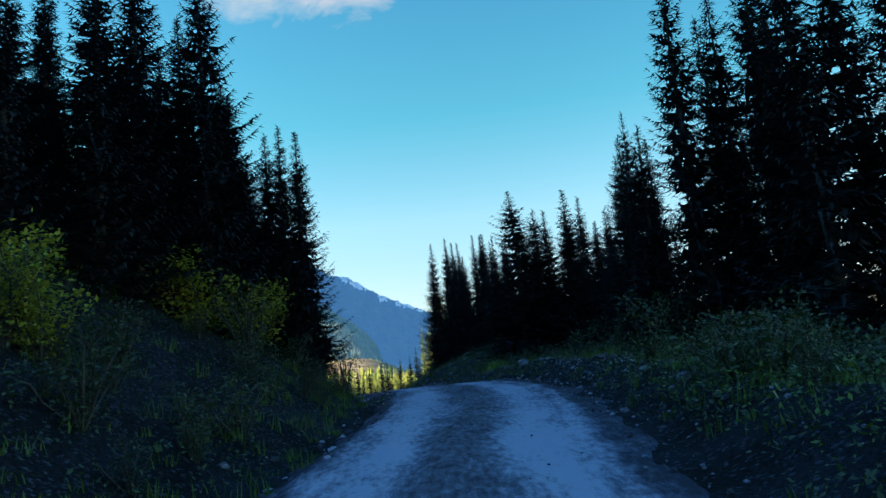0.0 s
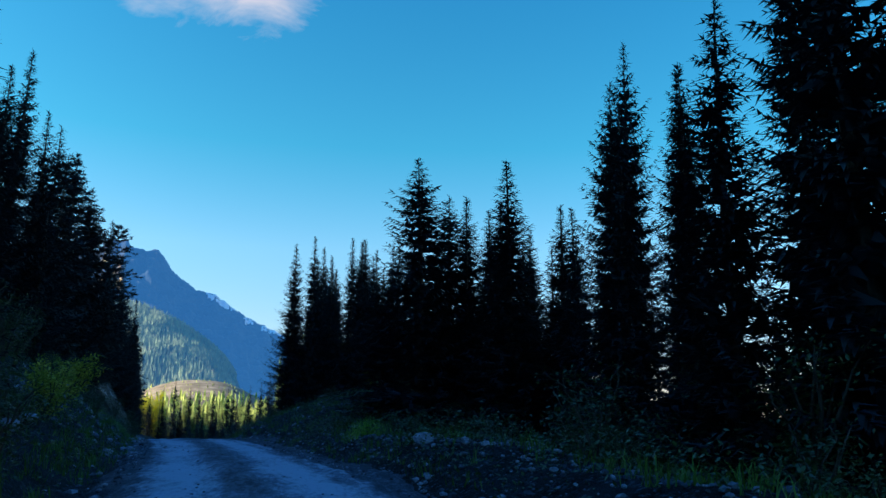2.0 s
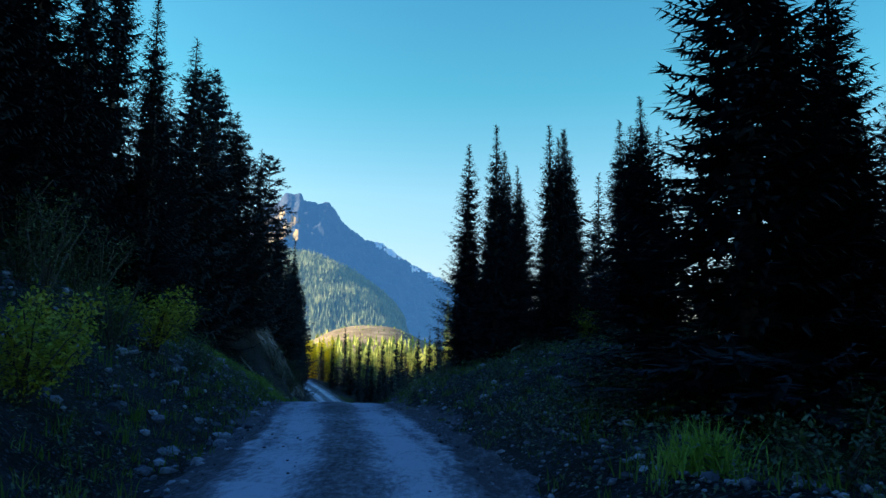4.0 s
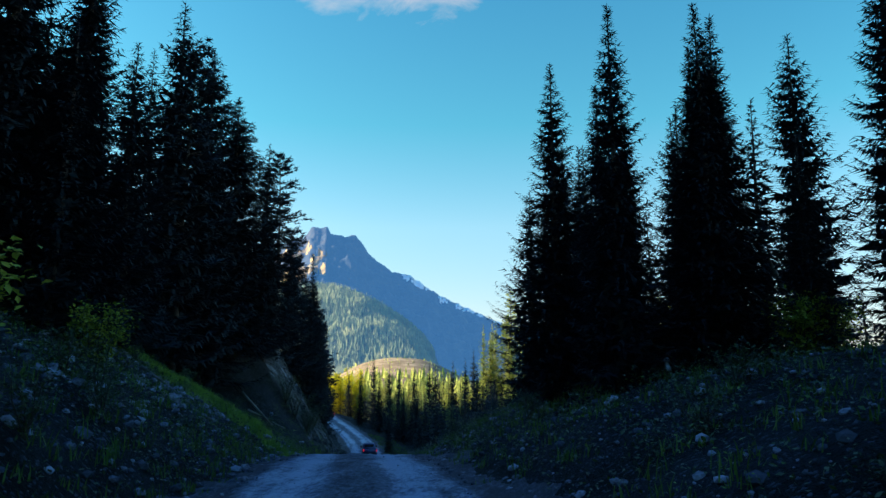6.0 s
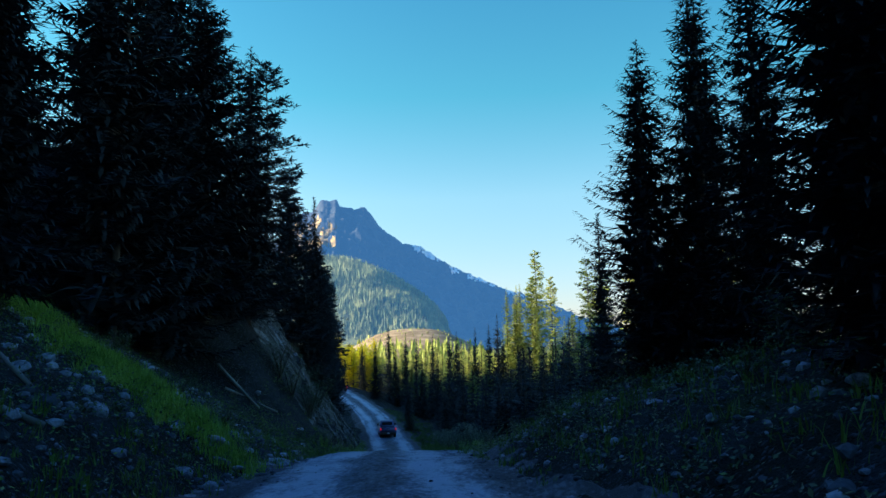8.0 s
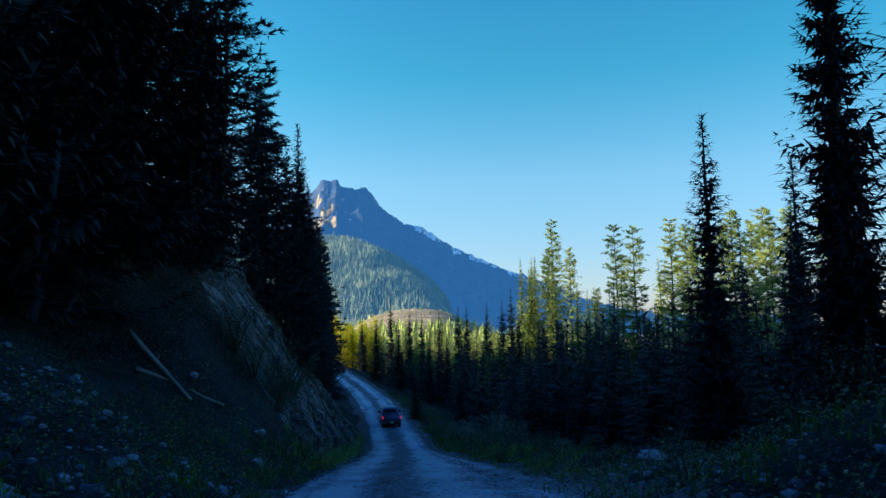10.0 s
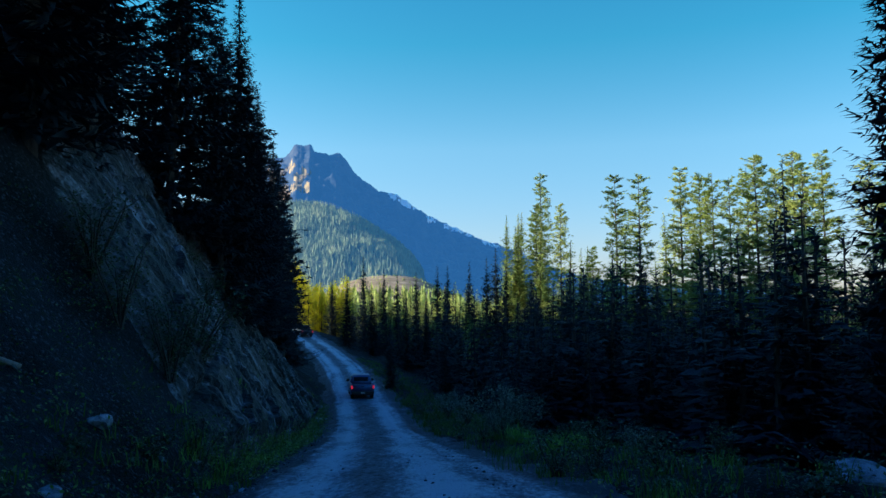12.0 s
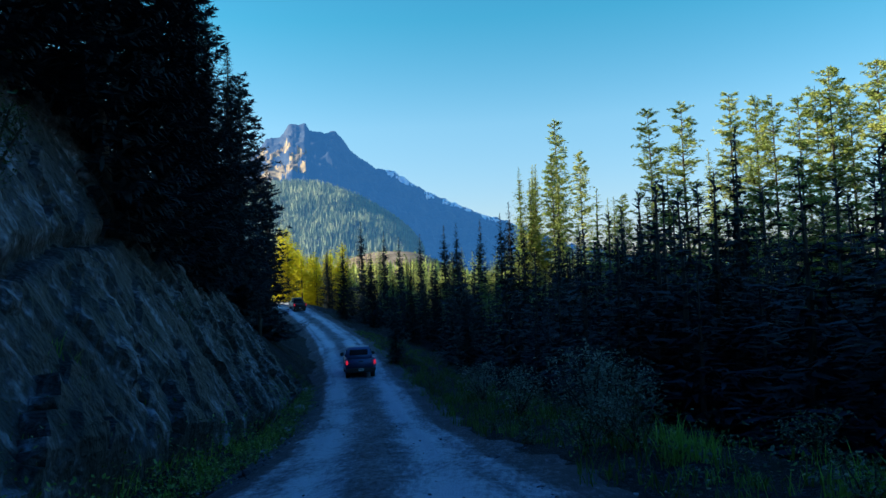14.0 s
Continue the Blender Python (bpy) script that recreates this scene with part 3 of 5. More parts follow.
def conifer(name, height, radius, seed, start=0.06, spacing=0.3, per=8, grain=0.28, droop=0.25, mat=None, ragged=0.25, label="", power=0.85):
    """A conifer: tapered trunk and a crown of whorled, drooping limbs set with short needle sprays of about grain metres."""
    rng = random.Random(seed)
    root = new(name)
    bend = rng.uniform(-.02, .02) * height
    axis_at = lambda z: Vector((bend * math.sin(z / height * 2.2), bend * 0.6 * math.sin(z / height * 3.1), z))
    n = 9 if grain < 0.35 else 4
    zs = [-0.6 + (height + 0.6) * i / (n - 1) for i in range(n)]
    r0 = 0.011 * height + 0.03
    V, F = tube([axis_at(z) for z in zs], [max(0.012, r0 * (1 - max(z, 0) / height) ** 0.8 * (1.25 if z < 0 else 1)) for z in zs], 7 if grain < 0.35 else 5)
    part("trunk", V, F, BARK, root, "", True)
    V, F = [], []

    def tri(a, b, c):
        k = len(V)
        V.extend((a, b, c))
        F.append((k, k + 1, k + 2))

    z = start * height
    while z < height * 0.985:
        q = (z / height - start) / (1 - start)
        reach = radius * (1 - q) ** power * (0.75 + 0.25 * min(1, q * 8)) * (1 - 0.7 * ragged + 1.4 * ragged * rng.random()) + 0.06
        m = max(4, round(per * (0.55 + 0.45 * (1 - q))))
        a0 = rng.uniform(0, 6.28)
        for i in range(m):
            if rng.random() < ragged * 0.3:
                continue
            an = a0 + 6.283 * i / m + rng.uniform(-.25, .25)
            L = reach * rng.uniform(1 - ragged, 1 + ragged * 0.6)
            rise = (0.55 * q - droop * (1 - q)) + rng.uniform(-.14, .14)
            out = Vector((math.cos(an), math.sin(an), 0))
            side = Vector((-math.sin(an), math.cos(an), 0))
            sway = side * rng.uniform(-.15, .15) * L
            base = axis_at(z + rng.uniform(-.15, .15))
            at = lambda s: base + out * (L * s) + sway * s * s + Vector((0, 0, L * rise * s + 0.22 * L * s * s * s - 0.16 * L * math.sin(2.6 * s)))
            w = 0.012 + 0.007 * L
            tri(at(0) + Vector((0, 0, -w)), at(0.02) + Vector((0, 0, w)), at(0.55))
            for j in range(2 if L > 0.45 else 0):        # dense inner twigs near the trunk
                p = at(rng.uniform(.05, .45))
                dirv = Vector((rng.gauss(0, 1), rng.gauss(0, 1), rng.gauss(-.3, .8))).normalized()
                wv = dirv.cross(Vector((rng.gauss(0, 1), rng.gauss(0, 1), rng.gauss(0, 1)))).normalized()
                tl = 0.06 + 0.25 * min(L, 1.8)
                tri(p - wv * tl * .4 - dirv * tl * .4, p + wv * tl * .4 - dirv * tl * .3, p + dirv * tl)
            count = max(2, int(L / (grain * (0.42 if grain < 0.35 else 0.6))))
            slim = 0.6 if grain < 0.35 else 1.0
            for j in range(count):
                s = 0.26 + 0.74 * (j + rng.random() * 0.8) / count
                tl = min(grain * rng.uniform(.7, 1.4) * (1.2 - .4 * s) + 0.16 * L * (1 - s), 0.10 + 0.5 * L)
                p = at(min(s, 1))
                for sg in (-1, 1):
                    dirv = (out * rng.uniform(.5, .8) + side * sg * rng.uniform(.6, .9) + Vector((0, 0, rng.uniform(-.3, .12)))).normalized()
                    wv = Vector((rng.uniform(-.4, .4), rng.uniform(-.4, .4), 1)).cross(dirv).normalized() * tl * rng.uniform(.13, .24) * slim
                    tri(p - wv, p + wv, p + dirv * tl)
                dn = (out * 0.5 + Vector((0, 0, rng.choice((-1, -1, .5)) * rng.uniform(.3, .9)))).normalized()
                if j % 2 == 0:
                    tri(p - side * tl * 0.17, p + side * tl * 0.17, p + dn * tl * 0.8)
        z += spacing * (0.8 + 0.4 * rng.random()) * (0.55 + 0.45 * (1 - q)) * (height / 14) ** 0.35
    tip = axis_at(height)
    for k in range(6):
        an = k * 1.05
        o = Vector((math.cos(an), math.sin(an), 0.9))
        b = axis_at(height - 0.10 - 0.09 * k)
        tri(b + Vector((0, 0, -.04)), b + Vector((0, 0, .06)), b + o * 0.2)
    tri(tip + Vector((-.03, 0, -.5)), tip + Vector((.03, 0, -.5)), tip + Vector((0, 0, .15)))
    part("crown", V, F, mat or NEEDLES_SHADE, root)
    return tagged(root, label, "tree")


def tufted_pine(height, radius, seed, start, label, mat, tufts, gap):
    """A tall pine: bare lower trunk, uneven limbs that carry flat tufts of needles towards their ends."""
    rng = random.Random(seed)
    root = new("pine_tree")
    bend = rng.uniform(-.02, .02) * height
    axis_at = lambda z: Vector((bend * math.sin(z / height * 2.2), bend * 0.6 * math.sin(z / height * 3.1), z))
    zs = [-0.6 + (height + 0.4) * i / 9 for i in range(10)]
    V, F = tube([axis_at(z) for z in zs], [max(0.025, (0.009 * height) * (1 - max(z, 0) / height) ** 0.8) for z in zs], 6)
    part("trunk", V, F, BARK, root, "", True)
    V, F, B, BF = [], [], [], []
    z = start * height
    while z < height * 0.985:
        q = (z / height - start) / (1 - start)
        shape = min(1, 0.45 + q * 2.2) * (1 - q) ** 0.55
        for i in range(rng.choice((3, 4, 4, 5))):
            an = rng.uniform(0, 6.28)
            L = radius * shape * rng.uniform(.45, 1.15) + 0.25
            rise = 0.05 + 0.5 * q + rng.uniform(-.2, .2)
            out = Vector((math.cos(an), math.sin(an), 0))
            base = axis_at(z + rng.uniform(-.3, .3))
            at = lambda s: base + out * (L * s) + Vector((0, 0, L * rise * s - 0.2 * L * s * (1 - s)))
            v, f = tube([at(0), at(.5), at(.95)], [.035 + .012 * L, .025, .01], 3, False)
            k = len(B)
            B.extend(v)
            BF.extend(tuple(j + k for j in g) for g in f)
            for c in range(tufts if L < 1.0 else tufts + 2):
                s = rng.uniform(.35, 1.0)
                mid = at(s) + Vector((rng.gauss(0, .15), rng.gauss(0, .15), rng.gauss(.05, .06))) * min(L, 2)
                size = rng.uniform(.26, .48) * (0.6 + 0.4 * shape)
                for j in range(11):
                    d = (Vector((rng.gauss(0, 1), rng.gauss(0, 1), rng.gauss(.15, .4))) + out * 0.7).normalized()
                    w = d.cross(Vector((rng.gauss(0, 1), rng.gauss(0, 1), rng.gauss(0, 1)))).normalized() * size * rng.uniform(.10, .22)
                    k = len(V)
                    o = mid + d * size * rng.uniform(-.2, .5)
                    V.extend((o - w, o + w, o + d * size * rng.uniform(.8, 1.4)))
                    F.append((k, k + 1, k + 2))
        z += gap * rng.uniform(.64, 1.36)
    part("branchwork", B, BF, BARK, root)
    part("crown", V, F, mat, root)
    return tagged(root, label, "tree")


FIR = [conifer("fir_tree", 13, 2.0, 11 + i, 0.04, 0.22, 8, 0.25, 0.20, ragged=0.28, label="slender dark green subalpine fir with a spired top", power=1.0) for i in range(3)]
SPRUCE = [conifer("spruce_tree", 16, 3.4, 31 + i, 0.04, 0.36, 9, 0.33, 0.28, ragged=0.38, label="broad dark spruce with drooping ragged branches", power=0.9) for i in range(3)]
PINE = [tufted_pine(20, 2.7, 51 + i, 0.10, "tall dark pine with an uneven tufted crown", NEEDLES_SHADE, 4, 0.5) for i in range(3)]
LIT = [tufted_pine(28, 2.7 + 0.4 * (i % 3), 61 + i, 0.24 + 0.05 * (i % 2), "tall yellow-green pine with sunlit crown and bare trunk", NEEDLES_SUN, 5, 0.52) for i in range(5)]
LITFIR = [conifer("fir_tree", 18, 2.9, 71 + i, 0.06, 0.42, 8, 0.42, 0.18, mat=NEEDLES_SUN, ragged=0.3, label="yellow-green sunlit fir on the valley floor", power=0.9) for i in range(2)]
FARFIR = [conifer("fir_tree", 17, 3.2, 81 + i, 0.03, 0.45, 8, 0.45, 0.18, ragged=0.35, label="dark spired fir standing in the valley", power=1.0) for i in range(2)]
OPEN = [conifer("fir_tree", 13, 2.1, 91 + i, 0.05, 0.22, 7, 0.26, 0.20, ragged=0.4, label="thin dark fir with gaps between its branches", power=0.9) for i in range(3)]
ALL_FORMS = OPEN + FIR + SPRUCE + PINE + LIT + LITFIR + FARFIR
PICK = {"o": OPEN, "f": FIR, "s": SPRUCE, "p": PINE, "l": LIT, "g": LITFIR, "d": FARFIR}
BASE_H = {"o": 13, "f": 13, "s": 16, "p": 20, "l": 28, "g": 18, "d": 17, "y": 17, "e": 9, "F": 13, "S": 16, "P": 20}
_used = set()
trng = random.Random(5)


def plant(x, y, top, kind, group, wide=1.0):
    """A tree whose tip stands at height top, rooted in the ground."""
    z = float(land(x, y))
    h = max(2.0, top - z)
    k = h / BASE_H[kind]
    kw = k ** 0.75 * wide * trng.uniform(.9, 1.12)
    proto = PICK[kind][trng.randrange(len(PICK[kind]))]
    m = Matrix.Translation((x, y, z)) @ Matrix.Rotation(trng.uniform(0, 6.28), 4, "Z") @ Matrix.Diagonal((kw, kw, k, 1))
    if proto.name not in _used:
        _used.add(proto.name)
        proto.matrix_basis = m
        ob = proto
    else:
        src_scale = proto.scale.copy()
        proto.scale = (1, 1, 1)
        ob = copy_thing(proto, m)
        proto.scale = src_scale
    return tagged(ob, group=group)


RIGHT_NEAR = [
    (10.2, 27.0, 15.0, 'f'),
    (13.5, 33.0, 15.5, 'f'),
    (12.2, 25.0, 15.0, 'f'),
    (14.9, 24.0, 14.9, 's'),
    (14.7, 21.0, 12.9, 's'),
    (10.4, 37.0, 12.7, 's', 0.72),
    (10.6, 34.0, 10.2, 'f'),
    (9.3, 31.5, 9.2, 'f'),
    (8.7, 28.9, 9.3, 'f'),
    (11.8, 27.0, 13.8, 'f'),
    (13.4, 26.0, 12.3, 's'),
    (10.6, 38.0, 11.8, 's', 0.72),
    (9.2, 35.0, 9.7, 's'),
    (5.1, 44.6, 10.9, 's', 1.3),
    (4.3, 48.1, 7.1, 's', 1.2),
    (12.0, 22.0, 13.4, 's'),
    (15.5, 31.0, 15.4, 's'),
    (6.8, 47.0, 10.2, 's'),
    (7.6, 41.0, 9.8, 'f'),
    (12.0, 58.0, 13.2, 'f'),
    (7.1, 45.0, 9.6, 'f'),
    (10.4, 43.0, 8.9, 'f'),
    (10.0, 41.0, 8.2, 'f'),
    (9.5, 39.0, 6.7, 'f'),
    (11.4, 50.0, 9.6, 'f'),
    (9.3, 50.0, 10.5, 'f'),
]
RIGHT_MID = [
    (0.1, 68.7, 12.5, 'f'),
    (1.3, 63.7, 12.0, 'f'),
    (3.7, 64.0, 12.1, 'f'),
    (4.5, 65.0, 12.3, 'f'),
    (3.1, 74.0, 11.3, 'f'),
    (4.8, 67.0, 12.7, 'f'),
    (5.4, 62.0, 7.5, 'f'),
    (5.6, 58.0, 10.4, 'f'),
    (5.5, 54.0, 9.9, 'f'),
    (-0.0, 83.6, 11.6, 's'),
    (2.1, 72.0, 13.1, 'f'),
    (2.6, 70.0, 11.7, 'f'),
    (6.6, 78.0, 14.1, 'f'),
    (4.6, 68.0, 12.7, 'f'),
    (8.9, 70.0, 14.0, 's'),
    (1.7, 84.0, 14.3, 's'),
    (3.1, 88.0, 15.5, 'f'),
    (2.6, 80.0, 12.9, 's'),
    (3.4, 76.0, 11.9, 's'),
    (6.1, 78.0, 13.5, 's'),
    (1.2, 106.0, 9.8, 'f'),
    (2.0, 95.1, 15.0, 'f'),
    (6.7, 112.0, 6.7, 'f'),
    (4.6, 101.0, 11.4, 'f'),
    (8.7, 116.0, 10.6, 'f'),
]
LEFT_NEAR = [
    (-9.6, 17.0, 11.1, 's'),
    (-10.3, 20.0, 13.1, 'f'),
    (-8.4, 19.0, 12.1, 's'),
    (-8.6, 22.0, 14.3, 's'),
    (-9.6, 27.0, 13.7, 'f'),
    (-8.5, 26.0, 14.3, 'f'),
    (-7.1, 24.0, 14.8, 's'),
    (-7.6, 29.0, 12.0, 'f'),
    (-8.1, 33.0, 10.6, 'f'),
    (-6.1, 28.5, 10.3, 'f'),
    (-5.5, 28.0, 10.4, 'f'),
    (-4.8, 28.0, 10.1, 'f'),
    (-7.0, 25.0, 11.0, 's'),
    (-7.3, 27.0, 11.9, 's'),
]
LEFT_MID = [
    (-14.8, 52.0, 16.6, 's'),
    (-16.6, 58.0, 18.8, 's'),
    (-17.5, 63.0, 21.4, 'f'),
    (-17.6, 66.0, 23.9, 'f'),
    (-17.6, 70.0, 21.2, 'f'),
    (-24.0, 92.0, 28.3, 's'),
    (-23.3, 97.0, 27.1, 's'),
    (-22.3, 101.0, 24.5, 's'),
    (-21.5, 106.0, 22.3, 's'),
    (-15.6, 66.0, 13.0, 's'),
    (-17.8, 72.0, 16.5, 's'),
    (-20.3, 80.0, 19.1, 's'),
    (-22.9, 92.0, 25.6, 'p'),
    (-23.1, 97.0, 25.3, 'p'),
    (-23.1, 101.0, 24.2, 'p'),
    (-22.7, 105.0, 21.1, 'p'),
    (-21.8, 109.7, 22.7, 'p'),
    (-23.1, 112.0, 16.7, 's'),
    (-22.8, 118.0, 16.8, 's'),
    (-22.9, 121.0, 18.2, 'p'),
]
LEFT_FAR = [
    (-21.8, 124.0, 16.1, 'f'),
    (-23.1, 131.6, 13.2, 'f'),
    (-24.4, 128.0, 16.4, 'p'),
    (-23.4, 130.0, 14.2, 's'),
    (-21.7, 122.0, 13.8, 's'),
    (-24.7, 138.0, 12.4, 'f'),
    (-25.0, 142.0, 11.8, 'f'),
    (-26.9, 150.0, 12.5, 'p'),
    (-27.8, 156.0, 10.7, 'p'),
    (-23.3, 132.0, 11.7, 'p'),
    (-25.6, 146.0, 10.5, 'p'),
    (-29.6, 164.0, 8.3, 's'),
    (-22.3, 128.0, 9.9, 's'),
]
SUNLIT = [
    (-2.4, 222.0, 16.7, 'f'),
    (1.8, 227.7, 25.5, 'p'),
    (4.7, 220.0, 18.2, 'p'),
    (6.2, 205.0, 9.0, 'f'),
    (7.2, 200.0, 8.8, 'p'),
    (9.1, 193.5, 18.5, 'p'),
    (11.2, 183.0, 16.6, 'p'),
    (15.3, 190.0, 12.5, 'f'),
    (16.2, 184.0, 17.6, 'p'),
    (17.5, 180.0, 15.9, 'p'),
    (18.4, 178.0, 15.9, 'p'),
    (18.5, 172.0, 14.4, 'p'),
    (21.7, 175.8, 16.1, 'p'),
    (21.4, 172.0, 16.7, 'p'),
    (25.0, 176.0, 15.9, 'p'),
    (24.7, 170.0, 16.6, 'p'),
    (23.6, 165.0, 14.0, 'p'),
    (27.0, 168.0, 16.1, 'p'),
    (25.2, 150.0, 14.3, 'p'),
    (29.8, 165.0, 14.5, 'p'),
    (0.6, 224.0, 18.7, 'p'),
    (-5.1, 222.0, 16.4, 'f'),
    (-1.6, 226.0, 17.4, 'f'),
    (1.1, 220.0, 15.2, 'f'),
    (-3.6, 221.0, 14.2, 'f'),
]
FAR_DARK = [
    (-32.4, 231.7, 9.8, 'f'),
    (-27.5, 225.0, 7.2, 'f'),
    (-24.7, 222.0, 6.0, 'f'),
    (-21.6, 226.0, 6.6, 'f'),
    (-17.0, 215.0, 7.0, 'f'),
    (-14.8, 205.0, 6.5, 'f'),
    (-11.5, 212.0, 7.5, 'f'),
    (-8.6, 208.0, 7.9, 'f'),
    (-7.0, 216.0, 10.3, 'f'),
    (-5.8, 200.0, 6.0, 'f'),
    (-25.9, 200.0, 3.2, 'f'),
    (-19.7, 190.0, 1.2, 'f'),
    (-16.5, 185.0, 1.0, 'f'),
    (-31.8, 210.0, 4.6, 'f'),
    (-39.1, 235.0, 4.8, 'f'),
    (-18.3, 160.0, -1.5, 'f'),
    (-12.4, 150.0, -1.8, 'f'),
    (-2.3, 150.0, 2.4, 'f'),
    (1.9, 140.0, 5.3, 'f'),
    (15.7, 150.0, 11.9, 'f'),
]
SKIP_LEFT = {138}
SKIP_VALLEY = {49, 212, 213}
SKIP_FAR = {97, 156}

for rows, group in ((RIGHT_NEAR, "trees beside the road"), (RIGHT_MID, "trees beside the road"), (LEFT_NEAR, "trees on the cut bank"),
                    (LEFT_MID, "trees on the hillside"), (LEFT_FAR, "trees above the rock cut"), (SUNLIT, "sunlit trees"), (FAR_DARK, "valley trees")):
    for x, y, top, kind, *wide in rows:
        if 60 < y < 112 and (rows is LEFT_MID or (rows is RIGHT_MID and y > 72)):
            top += 0.35                                # stands on the raised stretch
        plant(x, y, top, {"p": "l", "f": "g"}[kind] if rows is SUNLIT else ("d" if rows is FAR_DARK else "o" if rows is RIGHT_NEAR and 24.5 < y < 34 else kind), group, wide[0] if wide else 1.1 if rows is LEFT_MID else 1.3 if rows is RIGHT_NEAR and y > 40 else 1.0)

for proto in ALL_FORMS:                                # forms that stand nowhere
    if proto.name not in _used:
        for q in (*proto.children, proto):
            bpy.data.objects.remove(q)

# denser wood behind the front trees, too many to count: joined from the same tree forms
WOODS = {}


def mesh_arrays(ob):
    out = []
    for ch in ob.children:
        me = ch.data
        co = np.empty(len(me.vertices) * 3, np.float32)
        me.vertices.foreach_get("co", co)
        out.append((co.reshape(-1, 3), [tuple(p.vertices) for p in me.polygons], me.materials[0]))
    return out


def rough_forms(height, radius, start, mat, power, droop, ragged, seeds, spacing, grain):
    """Simpler tree forms for the joined woods; the built trees are removed again."""
    forms = []
    for s in seeds:
        ob = conifer("form", height, radius, s, start, spacing, 6, grain, droop, mat=mat, ragged=ragged, power=power)
        forms.append(mesh_arrays(ob))
        for q in (*ob.children, ob):
            bpy.data.objects.remove(q)
    return forms


FORMS = {"F": rough_forms(13, 2.0, .04, NEEDLES_SHADE, 1.0, .22, .3, (304, 305, 306), .42, .42), "S": rough_forms(16, 3.3, .04, NEEDLES_SHADE, .9, .32, .38, (314, 315, 316), .52, .54),
         "P": rough_forms(20, 2.9, .08, NEEDLES_SHADE, .6, .12, .45, (324, 325), .55, .54),
         "f": rough_forms(13, 2.0, .04, NEEDLES_SHADE, 1.0, .22, .28, (301, 302, 303), .58, .60), "s": rough_forms(16, 3.3, .04, NEEDLES_SHADE, .9, .3, .35, (311, 312), .66, .74),
         "p": rough_forms(20, 2.9, .08, NEEDLES_SHADE, .6, .1, .45, (321, 322), .70, .76), "d": rough_forms(17, 3.1, .03, NEEDLES_SHADE, .9, .2, .35, (331, 332, 333), .70, .76),
         "g": rough_forms(18, 3.1, .04, NEEDLES_SUN, .9, .18, .35, (341, 342, 343), .70, .76), "e": rough_forms(9, 1.8, .03, NEEDLES_SHADE, .9, .18, .35, (361, 362, 363), .72, .68),
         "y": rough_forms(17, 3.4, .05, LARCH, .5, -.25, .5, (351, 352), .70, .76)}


def fill(x, y, h, kind, wood):
    z = float(land(x, y))
    k = h / BASE_H[kind]
    kw = k ** 0.75 * trng.uniform(.95, 1.2) * (1.25 if kind in "dge" else 1.0)
    a = trng.uniform(0, 6.28)
    form = FORMS[kind][trng.randrange(len(FORMS[kind]))]
    rot = np.array([[math.cos(a) * kw, -math.sin(a) * kw, 0], [math.sin(a) * kw, math.cos(a) * kw, 0], [0, 0, k]])
    for co, faces, mat in form:
        store = WOODS.setdefault((wood, mat.name), [[], [], 0, mat])
        store[0].append(co @ rot.T + np.array([x, y, z]))
        o = store[2]
        store[1].extend([tuple(i + o for i in f) for f in faces])
        store[2] += len(co)


frng = random.Random(77)
for i in range(170):                                   # hillside left of the road
    y = frng.uniform(5, 175)
    e = frng.uniform(9, 48) if y > 100 else frng.uniform(11, 48)
    x = float(road_x(y)) - HALF - e
    h = frng.uniform(8, 13) if y < 55 else frng.uniform(11, 19)
    kind = frng.choice("ffssp")
    if i not in SKIP_LEFT:
        fill(x, y, h, kind.upper() if e < 19 else kind, "hillside")
for i in range(110):                                   # flat wood right of the road
    y = frng.uniform(8, 92)
    e = frng.uniform(8, 32)
    x = float(road_x(y)) + HALF + e
    h = frng.uniform(6, 9.5) * (0.66 if y < 48 else 1)
    kind = frng.choice("ffs")
    fill(x, y, h, kind.upper() if e < 15 or y > 70 else kind, "roadside")
for i in range(220):                                   # slope and valley floor right of the road
    y = frng.uniform(100, 232)
    e = frng.uniform(10, 80)
    x = float(road_x(y)) + HALF + e
    h = frng.uniform(9, 16)
    # past the shade's edge most trees take the sunlit needle colour
    kind = "d" if y < 178 or frng.random() < .25 else "g"
    h *= 0.72 if y > 150 else 1
    if i not in SKIP_VALLEY:
        fill(x, y, h, kind, "valley")
for i in range(250):                                   # sunlit stand on the valley floor
    y = frng.uniform(236, 340)
    az = frng.uniform(-0.27, 0.14)
    x = az * (y - 90) - 10.3
    h = frng.uniform(8, 15)
    kind = "y" if az < -0.20 and frng.random() < .8 else ("g" if frng.random() < .85 else "d")
    if i not in SKIP_FAR:
        fill(x, y, h, kind, "sunlit")
for i in range(42):                                    # golden trees by the bend
    y = frng.uniform(238, 285)
    x = frng.uniform(-0.275, -0.185) * (y - 95) - 10.3
    fill(x, y, frng.uniform(9, 15), "y", "sunlit")
for i in range(44):                                    # closed stand under the tall sunlit pines
    x, y = frng.uniform(4, 44), frng.uniform(178, 214)
    fill(x, y, frng.uniform(13, 21), "g" if frng.random() < .7 else "d", "valley")
for i in range(330):                                   # close young firs on the shaded slope and valley floor
    y = frng.uniform(104, 236)
    far = max(0, min(1, (y - 170) / 60))
    x = float(road_x(y)) + HALF + (frng.uniform(12 if y < 128 else 6, 32) if y < 165 else frng.uniform(5, 62))
    top = (frng.uniform(-4.5, 0.6) if x < -4 else frng.uniform(-2, 3.4)) + 0.6 * far
    h = top - float(land(x, y))
    if h > 2.2:
        fill(x, y, h, "e", "valley")
